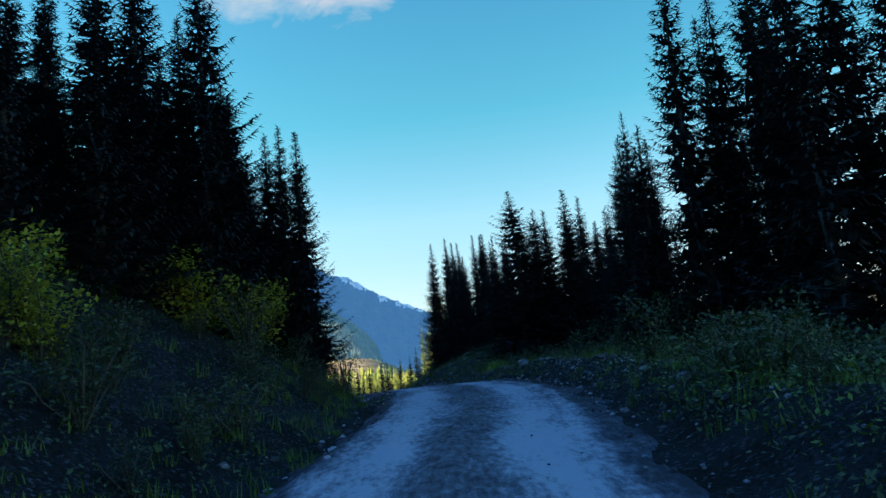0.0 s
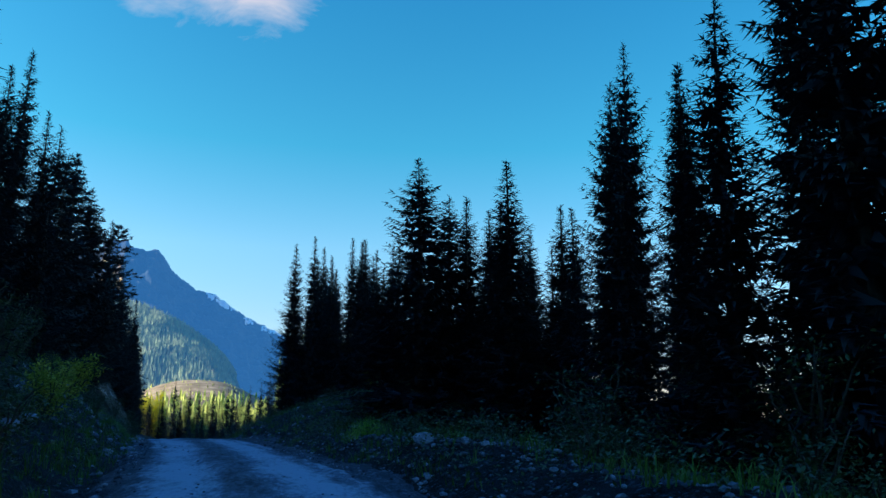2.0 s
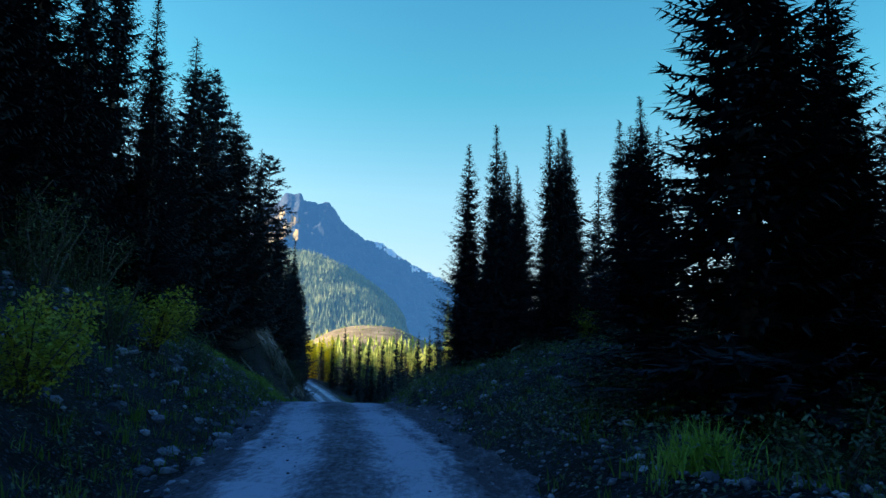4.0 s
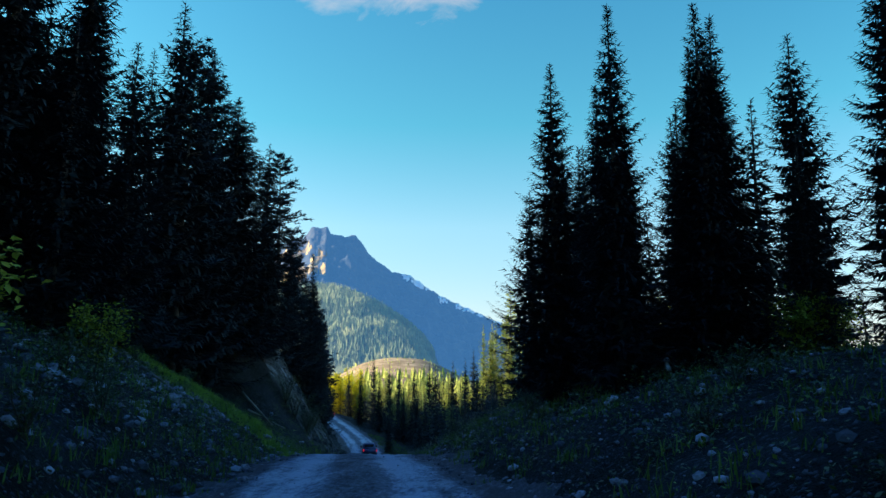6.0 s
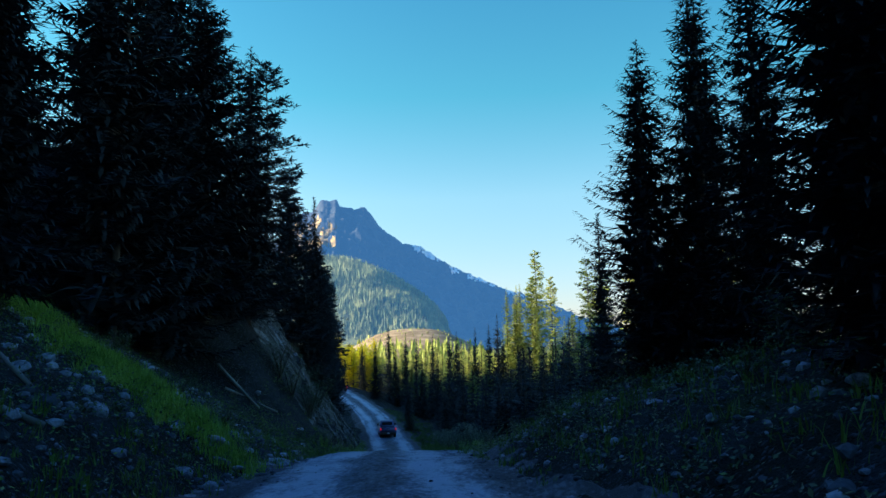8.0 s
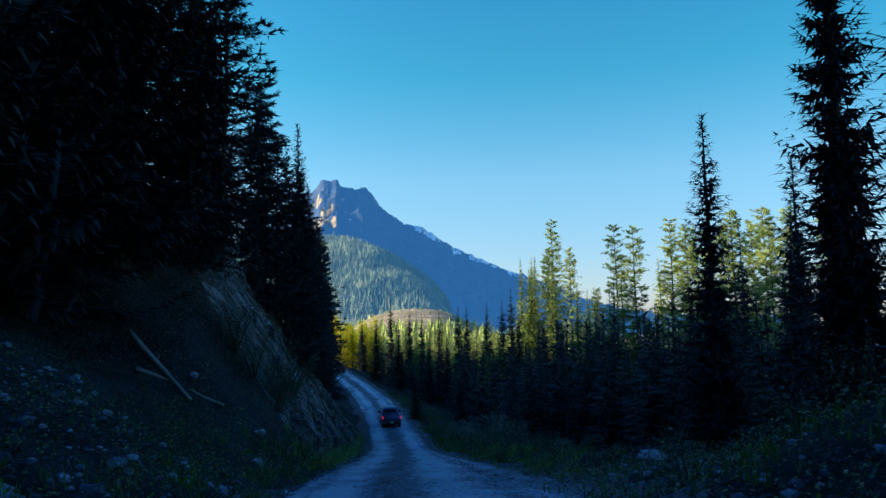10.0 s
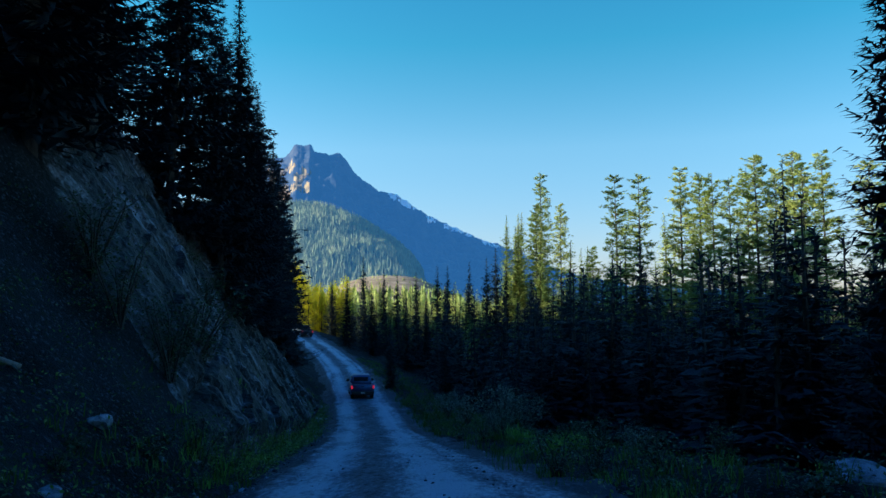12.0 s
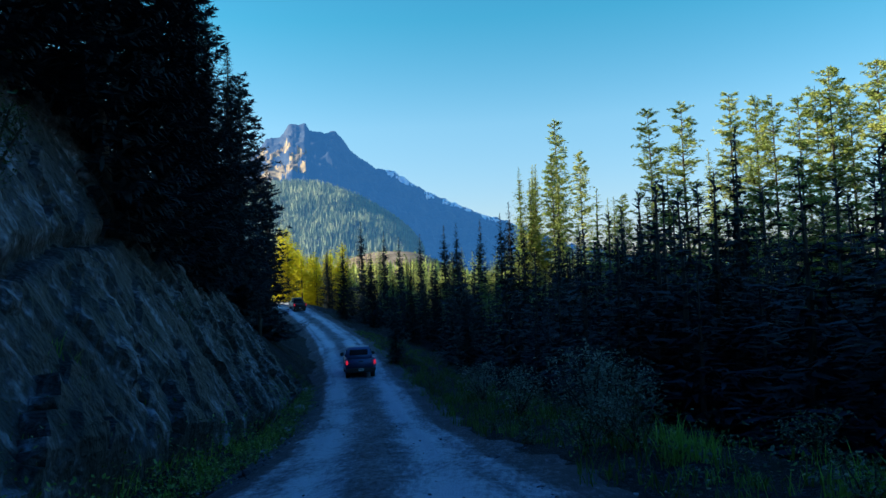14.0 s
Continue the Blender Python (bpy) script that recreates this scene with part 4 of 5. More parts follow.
for (wood, mname), (cos, faces, _, mat) in WOODS.items():
    name = "forest_trunks" if mat is BARK else "forest_crowns"
    ob = part(name, np.concatenate(cos).tolist(), faces, mat)
    tagged(ob, {"hillside": "dense dark conifer wood covering the hillside", "roadside": "dense dark conifer wood behind the roadside trees", "valley": "dense shaded conifer wood on the valley floor", "sunlit": "sunlit yellow-green stand of trees across the valley"}[wood], "forest", kind="stuff")

# far conifers on the wooded shoulder and round the clearing, too many to count
wrng = np.random.RandomState(4)
V, F = [], []


def far_tree(x, y, z, h, r):
    a = wrng.uniform(0, 6.28)
    for zz, rr, top in ((0.0, 1.0, 0.62), (0.34, 0.75, 1.0)):
        k = len(V)
        for t in range(3):
            an = a + t * 2.094 + zz
            V.append((x + r * rr * math.cos(an), y + r * rr * math.sin(an), z + h * zz))
        V.append((x, y, z + h * top))
        F.extend(((k, k + 1, k + 3), (k + 1, k + 2, k + 3), (k + 2, k, k + 3)))


sh_me = shoulder.data
sh_co = np.empty(len(sh_me.vertices) * 3)
sh_me.vertices.foreach_get("co", sh_co)
sh_co = sh_co.reshape(60, 260, 3)
for i in range(17000):
    a, b = wrng.randint(3, 56), wrng.randint(60, 190)
    fu, fv = wrng.rand(), wrng.rand()
    p = (sh_co[a, b] * (1 - fu) + sh_co[a, b + 1] * fu) * (1 - fv) + (sh_co[a + 1, b] * (1 - fu) + sh_co[a + 1, b + 1] * fu) * fv
    far_tree(p[0], p[1], p[2] - 1, wrng.uniform(7, 13), wrng.uniform(0.8, 1.35))
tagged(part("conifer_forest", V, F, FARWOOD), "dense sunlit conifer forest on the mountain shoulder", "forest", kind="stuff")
V, F = [], []
for i in range(1100):                                  # round the clearing
    y = wrng.uniform(345, 600) if i < 950 else wrng.uniform(620, 820)
    az = wrng.uniform(-0.30, 0.14)
    if i < 950 or abs(az + 0.125) > 0.06:
        x = az * (y - 100) - 11
        far_tree(x, y, float(land(x, y)) - 1, wrng.uniform(6, 12) if i < 950 else wrng.uniform(4, 8), wrng.uniform(1.3, 2.2))
for i in range(240):                                   # stumps, slash and young growth on the clearing itself
    y = wrng.uniform(600, 800)
    x = wrng.uniform(-0.25, -0.02) * (y - 100) - 11
    far_tree(x, y, float(land(x, y)) - 0.3, wrng.uniform(1.0, 3.0), wrng.uniform(0.4, 0.8))
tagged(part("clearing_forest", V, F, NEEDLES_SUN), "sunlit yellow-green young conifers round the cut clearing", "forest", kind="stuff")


# ---- rock cut ----
cy = np.arange(99.0, 146.0, 0.14)
cv = np.linspace(0, 1, 105)
CY, CV = np.meshgrid(cy, cv)
w_top = np.interp(CY, [99, 106, 112, 120, 128, 138, 146], [6.5, 8.6, 8.4, 6.9, 5.2, 4.2, 3.0])
E_ = 1.35 + CV * w_top
base_h = side_left(CY, E_)
strata = CY * 0.85 + base_h * 0.53 + 0.30 * wave(CY, base_h, 0.55, 3)
along = base_h * 0.85 - CY * 0.53


def spread01(i, j, k):
    """A settled pseudo-random value in 0 to 1 for a slab and a block."""
    q = np.sin(i * 12.9898 + j * 78.233 + k * 37.719) * 43758.5453
    return q - np.floor(q)


# slabs of uneven thickness along the beds, each broken into blocks that stand proud or lie back
warp = strata + 0.22 * rough(CY, base_h, 0.35, 6)
slab = np.floor(warp / 1.3 + 0.45 * np.sin(warp * 1.3))
block = np.floor(along / (1.1 + 1.9 * spread01(slab, 0, 1)) + 5 * spread01(slab, 0, 2))
thin = np.floor(warp / 0.42 + 0.4 * np.sin(warp * 3.3))
chip = np.floor(along / 0.8 + 7 * spread01(thin, 0, 3))
push = 0.30 * spread01(slab, 0, 4) + 0.42 * spread01(slab, block, 5) + 0.15 * spread01(thin, chip, 6) + 0.10 * wave(CY * 0.8, base_h * 1.3, 0.55, 12)
push = push + 0.10 * spread01(slab, block, 7) * (along - np.floor(along / 2.0) * 2.0 - 1.0) + 0.06 * rough(CY, base_h, 1.6, 22) + 0.045 * rough(CY, base_h, 4.5, 21)
push = push - 0.42 * np.exp(-((base_h - 3.8 - 0.26 * (CY - 113.7) - 0.2 * wave(CY, CY * 0, 0.9, 2)) / 0.17) ** 2) * np.clip((124 - CY) / 2, 0, 1)
fade = np.clip((CY - 103.2 - 0.25 * base_h) / 3, 0, 1) * np.clip((146 - CY) / 5, 0, 1) * np.clip(CV / 0.07, 0, 1) * np.clip((1 - CV) / 0.12, 0, 1)
out = (0.10 + 0.85 * push) * fade - 0.35 * (1 - fade)
CX = road_x(CY) - HALF - E_ + out * 0.85
CZ = road_z(CY) + base_h + out * 0.5
CZ = np.maximum(CZ, road_z(CY) - 0.4)
cliff = grid_mesh("rock_cliff", CX, CY, CZ, CLIFF, smooth=False)
tagged(cliff, "steep dark layered rock cut with slanting slabs", "cliff", kind="structure")


# ---- stones ----
def stone_shape(rng, r, flat=0.7, seg=2):
    bm = bmesh.new()
    bmesh.ops.create_icosphere(bm, subdivisions=seg, radius=1)
    ax = Vector((rng.uniform(.75, 1.3), rng.uniform(.75, 1.3), flat * rng.uniform(.8, 1.2)))
    cuts = [(Vector((rng.gauss(0, 1), rng.gauss(0, 1), rng.gauss(0, 1))).normalized(), rng.uniform(.55, .85)) for _ in range(6)]
    for v in bm.verts:
        p = v.co.copy()
        for nrm, dd in cuts:
            over = p.dot(nrm) - dd
            if over > 0:
                p -= nrm * over * 0.9
        p *= 1 + 0.06 * noise.noise(p * 3)
        v.co = Vector((p.x * ax.x, p.y * ax.y, p.z * ax.z)) * r
    V = [v.co.copy() for v in bm.verts]
    F = [tuple(v.index for v in f.verts) for f in bm.faces]
    bm.free()
    return V, F


srng = random.Random(12)
SHAPES = [stone_shape(srng, 1.0, .65, 1) for _ in range(8)]


def loose_stones(name, spots, label):
    """Many small stones joined, too many to count."""
    V, F = [], []
    for x, y, r in spots:
        z = float(land(x, y)) + r * 0.15
        if abs(x - float(road_x(y))) < HALF + 0.2:
            z += 0.05
        sv, sf = SHAPES[srng.randrange(8)]
        k = len(V)
        m = Matrix.Rotation(srng.uniform(0, 6.28), 3, "Z") @ Matrix.Rotation(srng.uniform(-.5, .5), 3, "X")
        V += [m @ v * r + Vector((x, y, z)) for v in sv]
        F += [tuple(i + k for i in f) for f in sf]
    return tagged(part(name, V, F, STONE), label, "stones", kind="stuff")


spots = []
for i in range(2800):                                  # spoil berm right of the road
    y = srng.uniform(3, 46)
    e = abs(srng.gauss(1.8, 1.1)) + 0.2
    if y < 17 and srng.random() < 0.85:
        continue
    spots.append((float(road_x(y)) + HALF + e, y, srng.choice((.02, .025, .03, .035, .045, .06, .08)) * srng.uniform(.7, 1.3)))
for i in range(2600):                                  # bank right of the crest
    y = srng.uniform(46, 98)
    e = srng.uniform(.2, 8)
    spots.append((float(road_x(y)) + HALF + e, y, srng.choice((.025, .03, .04, .05, .07, .11)) * srng.uniform(.7, 1.3)))
for i in range(2600):                                  # chips along the road's edge
    y = srng.uniform(2, 120)
    e = abs(srng.gauss(0, .8)) - 0.15
    sgn = srng.choice((-1, 1))
    spots.append((float(road_x(y)) + sgn * (HALF + e), y, srng.choice((.015, .02, .03, .045)) * srng.uniform(.7, 1.3)))
loose_stones("loose_stones", spots, "pale broken stones strewn over the spoil berm")
spots = []
for i in range(3200):                                  # talus left of the road
    y = srng.uniform(44, 92)
    e = srng.uniform(.4, 11)
    spots.append((float(road_x(y)) - HALF - e, y, srng.choice((.03, .04, .05, .07, .10, .16)) * srng.uniform(.7, 1.3)))
for i in range(700):                                   # ditch and toe of the cliff
    y = srng.uniform(2, 140)
    e = abs(srng.gauss(.8, .5))
    spots.append((float(road_x(y)) - HALF - e, y, srng.choice((.03, .04, .06, .10)) * srng.uniform(.7, 1.3)))
for i in range(2200):                                  # small chips on the talus
    y = srng.uniform(56, 90)
    spots.append((float(road_x(y)) - HALF - srng.uniform(.4, 11), y, srng.choice((.02, .03, .04)) * srng.uniform(.7, 1.3)))
loose_stones("talus_stones", spots, "broken grey talus stones on the cut bank")
spots = []
for i in range(900):
    y = srng.uniform(2, 130)
    d = srng.uniform(-HALF, HALF)
    spots.append((float(road_x(y)) + d, y, srng.choice((.012, .018, .025, .035)) * srng.uniform(.7, 1.3)))
loose_stones("road_stones", spots, "loose pebbles lying on the gravel road")

bshape = [stone_shape(srng, 1.0, .7, 3) for _ in range(4)]
bmesh_cache = []
for V, F in bshape:
    me = bpy.data.meshes.new("boulder")
    me.from_pydata([tuple(v) for v in V], [], F)
    me.materials.append(STONE)
    bmesh_cache.append(me)
for k, (x, y, r) in enumerate([(-2.5, 101.5, .95), (-4.2, 92.3, .25), (-4.7, 94.2, .3), (-3.4, 93.2, .2), (-2.9, 95.0, .34), (4.4, 13.9, .18), (5.2, 17.0, .12), (-17.6, 71.5, .34), (-13.8, 70.2, .25), (-11.6, 66.5, .3),
                               (-2.0, 73.3, .22), (-3.2, 74.7, .2), (-0.4, 68.4, .25), (-12.2, 72.0, .28), (-6.2, 38.0, .3), (-5.6, 35.0, .25), (3.6, 33.5, .24), (-15.3, 97.0, .2), (-16.4, 100.4, .24), (-18.5, 99.5, .2), (-20.6, 138.0, .3), (-22.4, 147.0, .28)]):
    r *= 0.62 if x > -6 and y > 60 else 1
    ob = new("boulder", bmesh_cache[k % 4])
    ob.matrix_basis = Matrix.Translation((x, y, float(land(x, y)) + r * 0.25)) @ Matrix.Rotation(k * 1.3, 4, "Z") @ Matrix.Diagonal((r, r, r, 1))
    tagged(ob, "angular pale grey boulder half sunk in the bank", "boulder", group="boulders along the road")


brng = random.Random(41)
for k in range(46):                                    # broken blocks lying on the talus
    y, e = brng.uniform(58, 84), brng.uniform(0.8, 9.0)
    x, r = float(road_x(y)) - HALF - e, brng.choice((.08, .10, .13, .16, .20, .28))
    ob = new("boulder", bmesh_cache[k % 4])
    ob.matrix_basis = Matrix.Translation((x, y, float(land(x, y)) + r * 0.1)) @ Matrix.Rotation(brng.uniform(0, 6.28), 4, "Z") @ Matrix.Rotation(brng.uniform(-.7, .7), 4, "X") @ Matrix.Diagonal((r * brng.uniform(1.0, 1.9), r, r * brng.uniform(.45, .9), 1))
    tagged(ob, "blue-grey slab of broken rock lying on the talus", "boulder", group="blocks on the talus")


# ---- shrubs ----
def shrub(height, spread, leaves, leaf, seed, mat, label, stems=7):
    rng = random.Random(seed)
    root = new("shrub")
    V, F = [], []
    ends = []
    for i in range(stems):
        an = rng.uniform(0, 6.28)
        out = Vector((math.cos(an), math.sin(an), 0)) * spread * rng.uniform(.3, 1)
        h = height * rng.uniform(.6, 1)
        pts = [Vector((0, 0, -.15)) + out * (s ** 1.3) + Vector((0, 0, h * s)) + Vector((rng.uniform(-.06, .06), rng.uniform(-.06, .06), 0)) * height * s for s in (0, .3, .6, .85, 1)]
        v, f = tube(pts, [.016 * height * (1 - .75 * s) + .003 for s in (0, .3, .6, .85, 1)], 4)
        k = len(V)
        V += v
        F += [tuple(j + k for j in q) for q in f]
        ends.append(pts)
    part("branchwork", V, F, BARK, root)
    V, F = [], []
    for i in range(leaves):
        pts = ends[rng.randrange(stems)]
        s = rng.uniform(.9, 3.999)
        a = int(s)
        p = pts[a].lerp(pts[a + 1], s - a) if a < 4 else pts[4]
        p = p + Vector((rng.gauss(0, 1), rng.gauss(0, 1), rng.gauss(0, .7))) * spread * 0.17
        p.z = max(p.z, 0.03)
        d = Vector((rng.gauss(0, 1), rng.gauss(0, 1), rng.gauss(-.1, .5))).normalized()
        w = d.cross(Vector((rng.gauss(0, .5), rng.gauss(0, .5), 1))).normalized()
        l = leaf * rng.uniform(.6, 1.3)
        k = len(V)
        n = w.cross(d) * l * .12
        V += [p, p + d * l * .5 + w * l * .28 + n, p + d * l, p + d * l * .5 - w * l * .28 + n]
        F += [(k, k + 1, k + 2), (k, k + 2, k + 3)]
    part("foliage", V, F, mat, root)
    return tagged(root, label, "shrub")


GREENS = [shrub(1.3, .8, 480, .09, 200 + i, LEAF, "leafy green shrub on the shaded roadside bank") for i in range(3)]
TALLS = [shrub(3.0, 1.4, 1000, .12, 210 + i, LEAF, "tall leafy green alder bush above the road", 9) for i in range(2)]
YELLOWS = [shrub(2.6, 1.3, 1300, .16, 220 + i, LEAF_YELLOW, "yellow-green autumn bush on the bank", 9) for i in range(2)]
WEEDS = [shrub(.55, .45, 190, .08, 230 + i, LEAF, "low green weeds in the roadside gravel", 6) for i in range(2)]
PALES = [shrub(1.9, 1.2, 1300, .10, 240 + i, PALE, "pale grey-green willow bush at the road shoulder", 12) for i in range(1)]
grng = random.Random(9)


def bush(protos, x, y, s, group):
    proto = protos[grng.randrange(len(protos))]
    m = Matrix.Translation((x, y, float(land(x, y)) - .02)) @ Matrix.Rotation(grng.uniform(0, 6.28), 4, "Z") @ Matrix.Diagonal((s * grng.uniform(.85, 1.2), s * grng.uniform(.85, 1.2), s, 1))
    if proto.name not in _used:
        _used.add(proto.name)
        proto.matrix_basis = m
        ob = proto
    else:
        keep = proto.scale.copy()
        proto.scale = (1, 1, 1)
        ob = copy_thing(proto, m)
        proto.scale = keep
    tagged(ob, group=group)


for x, y, s in ((-6.6, 12.6, .75), (-7.6, 13.6, .8), (-6.9, 22.0, 1.0), (-6.1, 23.2, .85), (-5.9, 25.0, 1.0), (-7.4, 43.4, .72), (-7.9, 45.2, .78), (-9.4, 53.6, .8), (-9.9, 52.0, .6), (-12.8, 64.0, .8), (6.2, 64.5, .8), (5.0, 61.5, .7), (7.4, 66.0, .9)):
    bush(YELLOWS, x, y, s, "shrubs along the road")
for x, y, s in ((1.2, 88.4, 1.0), (0.1, 90.2, .85), (1.6, 91.6, 1.05), (2.7, 87.2, 1.1), (0.5, 86.3, .8), (2.9, 90.4, 1.1)):
    bush(TALLS, x, y, s, "shrubs along the road")
for x, y, s in ((-8.4, 122.5, 1.25), (-7.6, 123.8, 1.1), (-8.9, 117.0, .55), (-5.2, 108.5, .5), (-10.3, 127.0, .9), (-11.5, 134.0, .9)):
    bush(PALES, x, y, s, "shrubs along the road")
for x, y, s in ((8.6, 27.0, .9), (7.6, 33.0, .8), (9.4, 30.0, .9), (-17.0, 62.0, 1.0), (-14.5, 58.0, 1.0), (-18.8, 104.5, .8), (-17.6, 108.0, .9), (-19.4, 113.0, .7), (-21.2, 116.5, .6), (-22.5, 108.5, .9), (-24.0, 111.0, 1.0), (-21.5, 103.5, 1.0), (-22.0, 100.5, 1.1), (-20.0, 122.5, .5), (-17.1, 105.2, .8), (-17.4, 106.4, .65), (-17.9, 104.2, .7)):
    bush(TALLS, x, y, s, "shrubs along the road")
for i in range(75):                                    # left bank before the crest
    y = grng.uniform(2, 60)
    e = grng.uniform(1.6, 10)
    bush(GREENS if grng.random() < .8 else TALLS, float(road_x(y)) - HALF - e, y, grng.uniform(.6, 1.2), "shrubs along the road")
for i in range(34):                                    # thicket on the first left bank
    y = grng.uniform(5, 21)
    bush(GREENS if grng.random() < .7 else TALLS, float(road_x(y)) - HALF - grng.uniform(1.7, 7), y, grng.uniform(.4, .75) if y < 14 else grng.uniform(.7, 1.2), "shrubs along the road")
for i in range(50):                                    # right side before the crest
    y = grng.uniform(3, 50)
    e = grng.uniform(2.8, 8)
    bush(GREENS, float(road_x(y)) + HALF + e, y, grng.uniform(.5, 1.1), "shrubs along the road")
for x, y, s in ((4.1, 6.6, .62), (4.7, 7.5, .7), (5.2, 6.2, .75), (5.5, 8.2, .85), (4.3, 9.0, .6), (5.1, 10.2, .8), (6.1, 9.3, .95), (6.0, 7.1, .9), (4.6, 11.6, .7), (5.7, 12.2, .9), (6.7, 11.0, 1.0), (4.5, 13.6, .7), (5.6, 14.4, .9)):
    bush(GREENS, x, y, s, "shrubs along the road")   # leafy clump on the first berm
for i in range(16):                                    # leafy bushes on the first berm
    y = grng.uniform(5, 19)
    bush(GREENS, float(road_x(y)) + HALF + grng.uniform(1.6, 5), y, grng.uniform(.9, 1.5), "shrubs along the road")
for i in range(45):                                    # bank right of the crest
    y = grng.uniform(50, 95)
    e = grng.uniform(1.6, 10)
    bush(GREENS if grng.random() < .5 else WEEDS, float(road_x(y)) + HALF + e, y, grng.uniform(.5, 1.1), "shrubs along the road")
for i in range(35):                                    # talus
    y = grng.uniform(58, 104)
    e = grng.uniform(1.6, 12)
    bush(WEEDS if grng.random() < .6 else GREENS, float(road_x(y)) - HALF - e, y, grng.uniform(.5, 1.1), "shrubs along the road")
for i in range(45):                                    # shoulders below the crest
    y = grng.uniform(95, 175)
    e = grng.uniform(1.2, 6)
    bush(WEEDS if grng.random() < .5 else GREENS, float(road_x(y)) + HALF + e, y, grng.uniform(.5, 1.1), "shrubs along the road")
for i in range(22):
    y = grng.uniform(101, 165)
    e = grng.uniform(.9, 2.2)
    bush(WEEDS, float(road_x(y)) - HALF - e, y, grng.uniform(.6, 1.2), "shrubs along the road")


# ---- grass, too much to count ----
def grass(name, tufts, label, mat=GRASS):
    V, F = [], []
    for x, y, h, n in tufts:
        z = float(land(x, y)) - .02
        for j in range(n):
            an = grng.uniform(0, 6.28)
            lean = Vector((math.cos(an), math.sin(an), 0)) * h * grng.uniform(.15, .7)
            b = Vector((x + grng.gauss(0, .12), y + grng.gauss(0, .12), z))
            w = Vector((-math.sin(an), math.cos(an), 0)) * grng.uniform(.006, .014)
            hh = h * grng.uniform(.6, 1.1)
            k = len(V)
            V += [b - w, b + w, b + lean * .45 + Vector((0, 0, hh * .65)) + w * .7, b + lean * .45 + Vector((0, 0, hh * .65)) - w * .7, b + lean + Vector((0, 0, hh))]
            F += [(k, k + 1, k + 2, k + 3), (k + 3, k + 2, k + 4)]
    return tagged(part(name, V, F, mat), label, "grass", kind="stuff")


tufts = []
for i in range(2600):                                  # grass band running up the talus
    s = grng.random()
    if math.sin(s * 23 + 1) * math.sin(s * 9.7) + grng.random() < 0.35:
        continue
    x, y = -11.9 - 11.5 * s + grng.gauss(0, .6), 76.9 + 8.6 * s + grng.gauss(0, 1.0)
    tufts.append((x, y, grng.uniform(.18, .46), 14))
for x, y in ((-7.0, 108.5), (-6.6, 109.0), (-7.3, 109.4), (2.8, 40.2), (3.0, 40.6), (-8.2, 114.0), (-17.9, 112.5), (-18.6, 118.0)):
    for j in range(14):
        tufts.append((x + grng.gauss(0, .22), y + grng.gauss(0, .22), grng.uniform(.4, .7), 14))
for i in range(80):
    y = grng.uniform(99, 128)
    tufts.append((float(road_x(y)) + HALF + abs(grng.gauss(2.6, .9)) + .6, y, grng.uniform(.12, .3), 12))
for i in range(200):
    y = grng.uniform(102, 128)
    tufts.append((float(road_x(y)) - HALF - abs(grng.gauss(1.2, .4)) - .5, y, grng.uniform(.2, .45), 12))
grass("bright_grass", tufts, "bright green grass on the talus and road shoulders", MEADOWGRASS)
tufts = []
for i in range(330):                                   # right shoulder below the crest
    y = grng.uniform(94, 150)
    e = abs(grng.gauss(2.2, 1.4)) + .5
    tufts.append((float(road_x(y)) + HALF + e, y, grng.uniform(.15, .5), 12))
for i in range(520):                                   # right shoulder beyond the dip
    y = grng.uniform(122, 190)
    tufts.append((float(road_x(y)) + HALF + abs(grng.gauss(2.5, 2.2)) + .4, y, grng.uniform(.2, .6), 12))
for i in range(800):                                   # toe of the cliff and left ditch
    y = grng.uniform(2, 150)
    e = abs(grng.gauss(1.3, .6)) + .4
    tufts.append((float(road_x(y)) - HALF - e, y, grng.uniform(.12, .4), 12))
for i in range(900):                                   # berm and bank right of the road
    y = grng.uniform(2, 94)
    e = abs(grng.gauss(2.8, 1.8)) + .5
    tufts.append((float(road_x(y)) + HALF + e, y, grng.uniform(.12, .4), 12))
for i in range(380):                                   # left bank
    y = grng.uniform(2, 70)
    e = grng.uniform(1.5, 9)
    tufts.append((float(road_x(y)) - HALF - e, y, grng.uniform(.15, .5), 12))
grass("grass", tufts, "green and yellowing grass tufts along the road")


# ---- undergrowth: leaves of low plants, too many to count ----
def undergrowth(name, spots, mat, leaf, label):
    V, F = [], []
    for x, y, h, n in spots:
        z = float(land(x, y))
        for j in range(n):
            s = grng.random()
            p = Vector((x + grng.gauss(0, .22 + .15 * h), y + grng.gauss(0, .22 + .15 * h), z + h * s))
            d = Vector((grng.gauss(0, 1), grng.gauss(0, 1), grng.gauss(.1, .6))).normalized()
            w = d.cross(Vector((grng.gauss(0, .5), grng.gauss(0, .5), 1))).normalized()
            l = leaf * grng.uniform(.5, 1.4)
            k = len(V)
            V += [p, p + d * l * .5 + w * l * .26, p + d * l, p + d * l * .5 - w * l * .26]
            F += [(k, k + 1, k + 2), (k, k + 2, k + 3)]
    return tagged(part(name, V, F, mat), label, "undergrowth", kind="stuff")


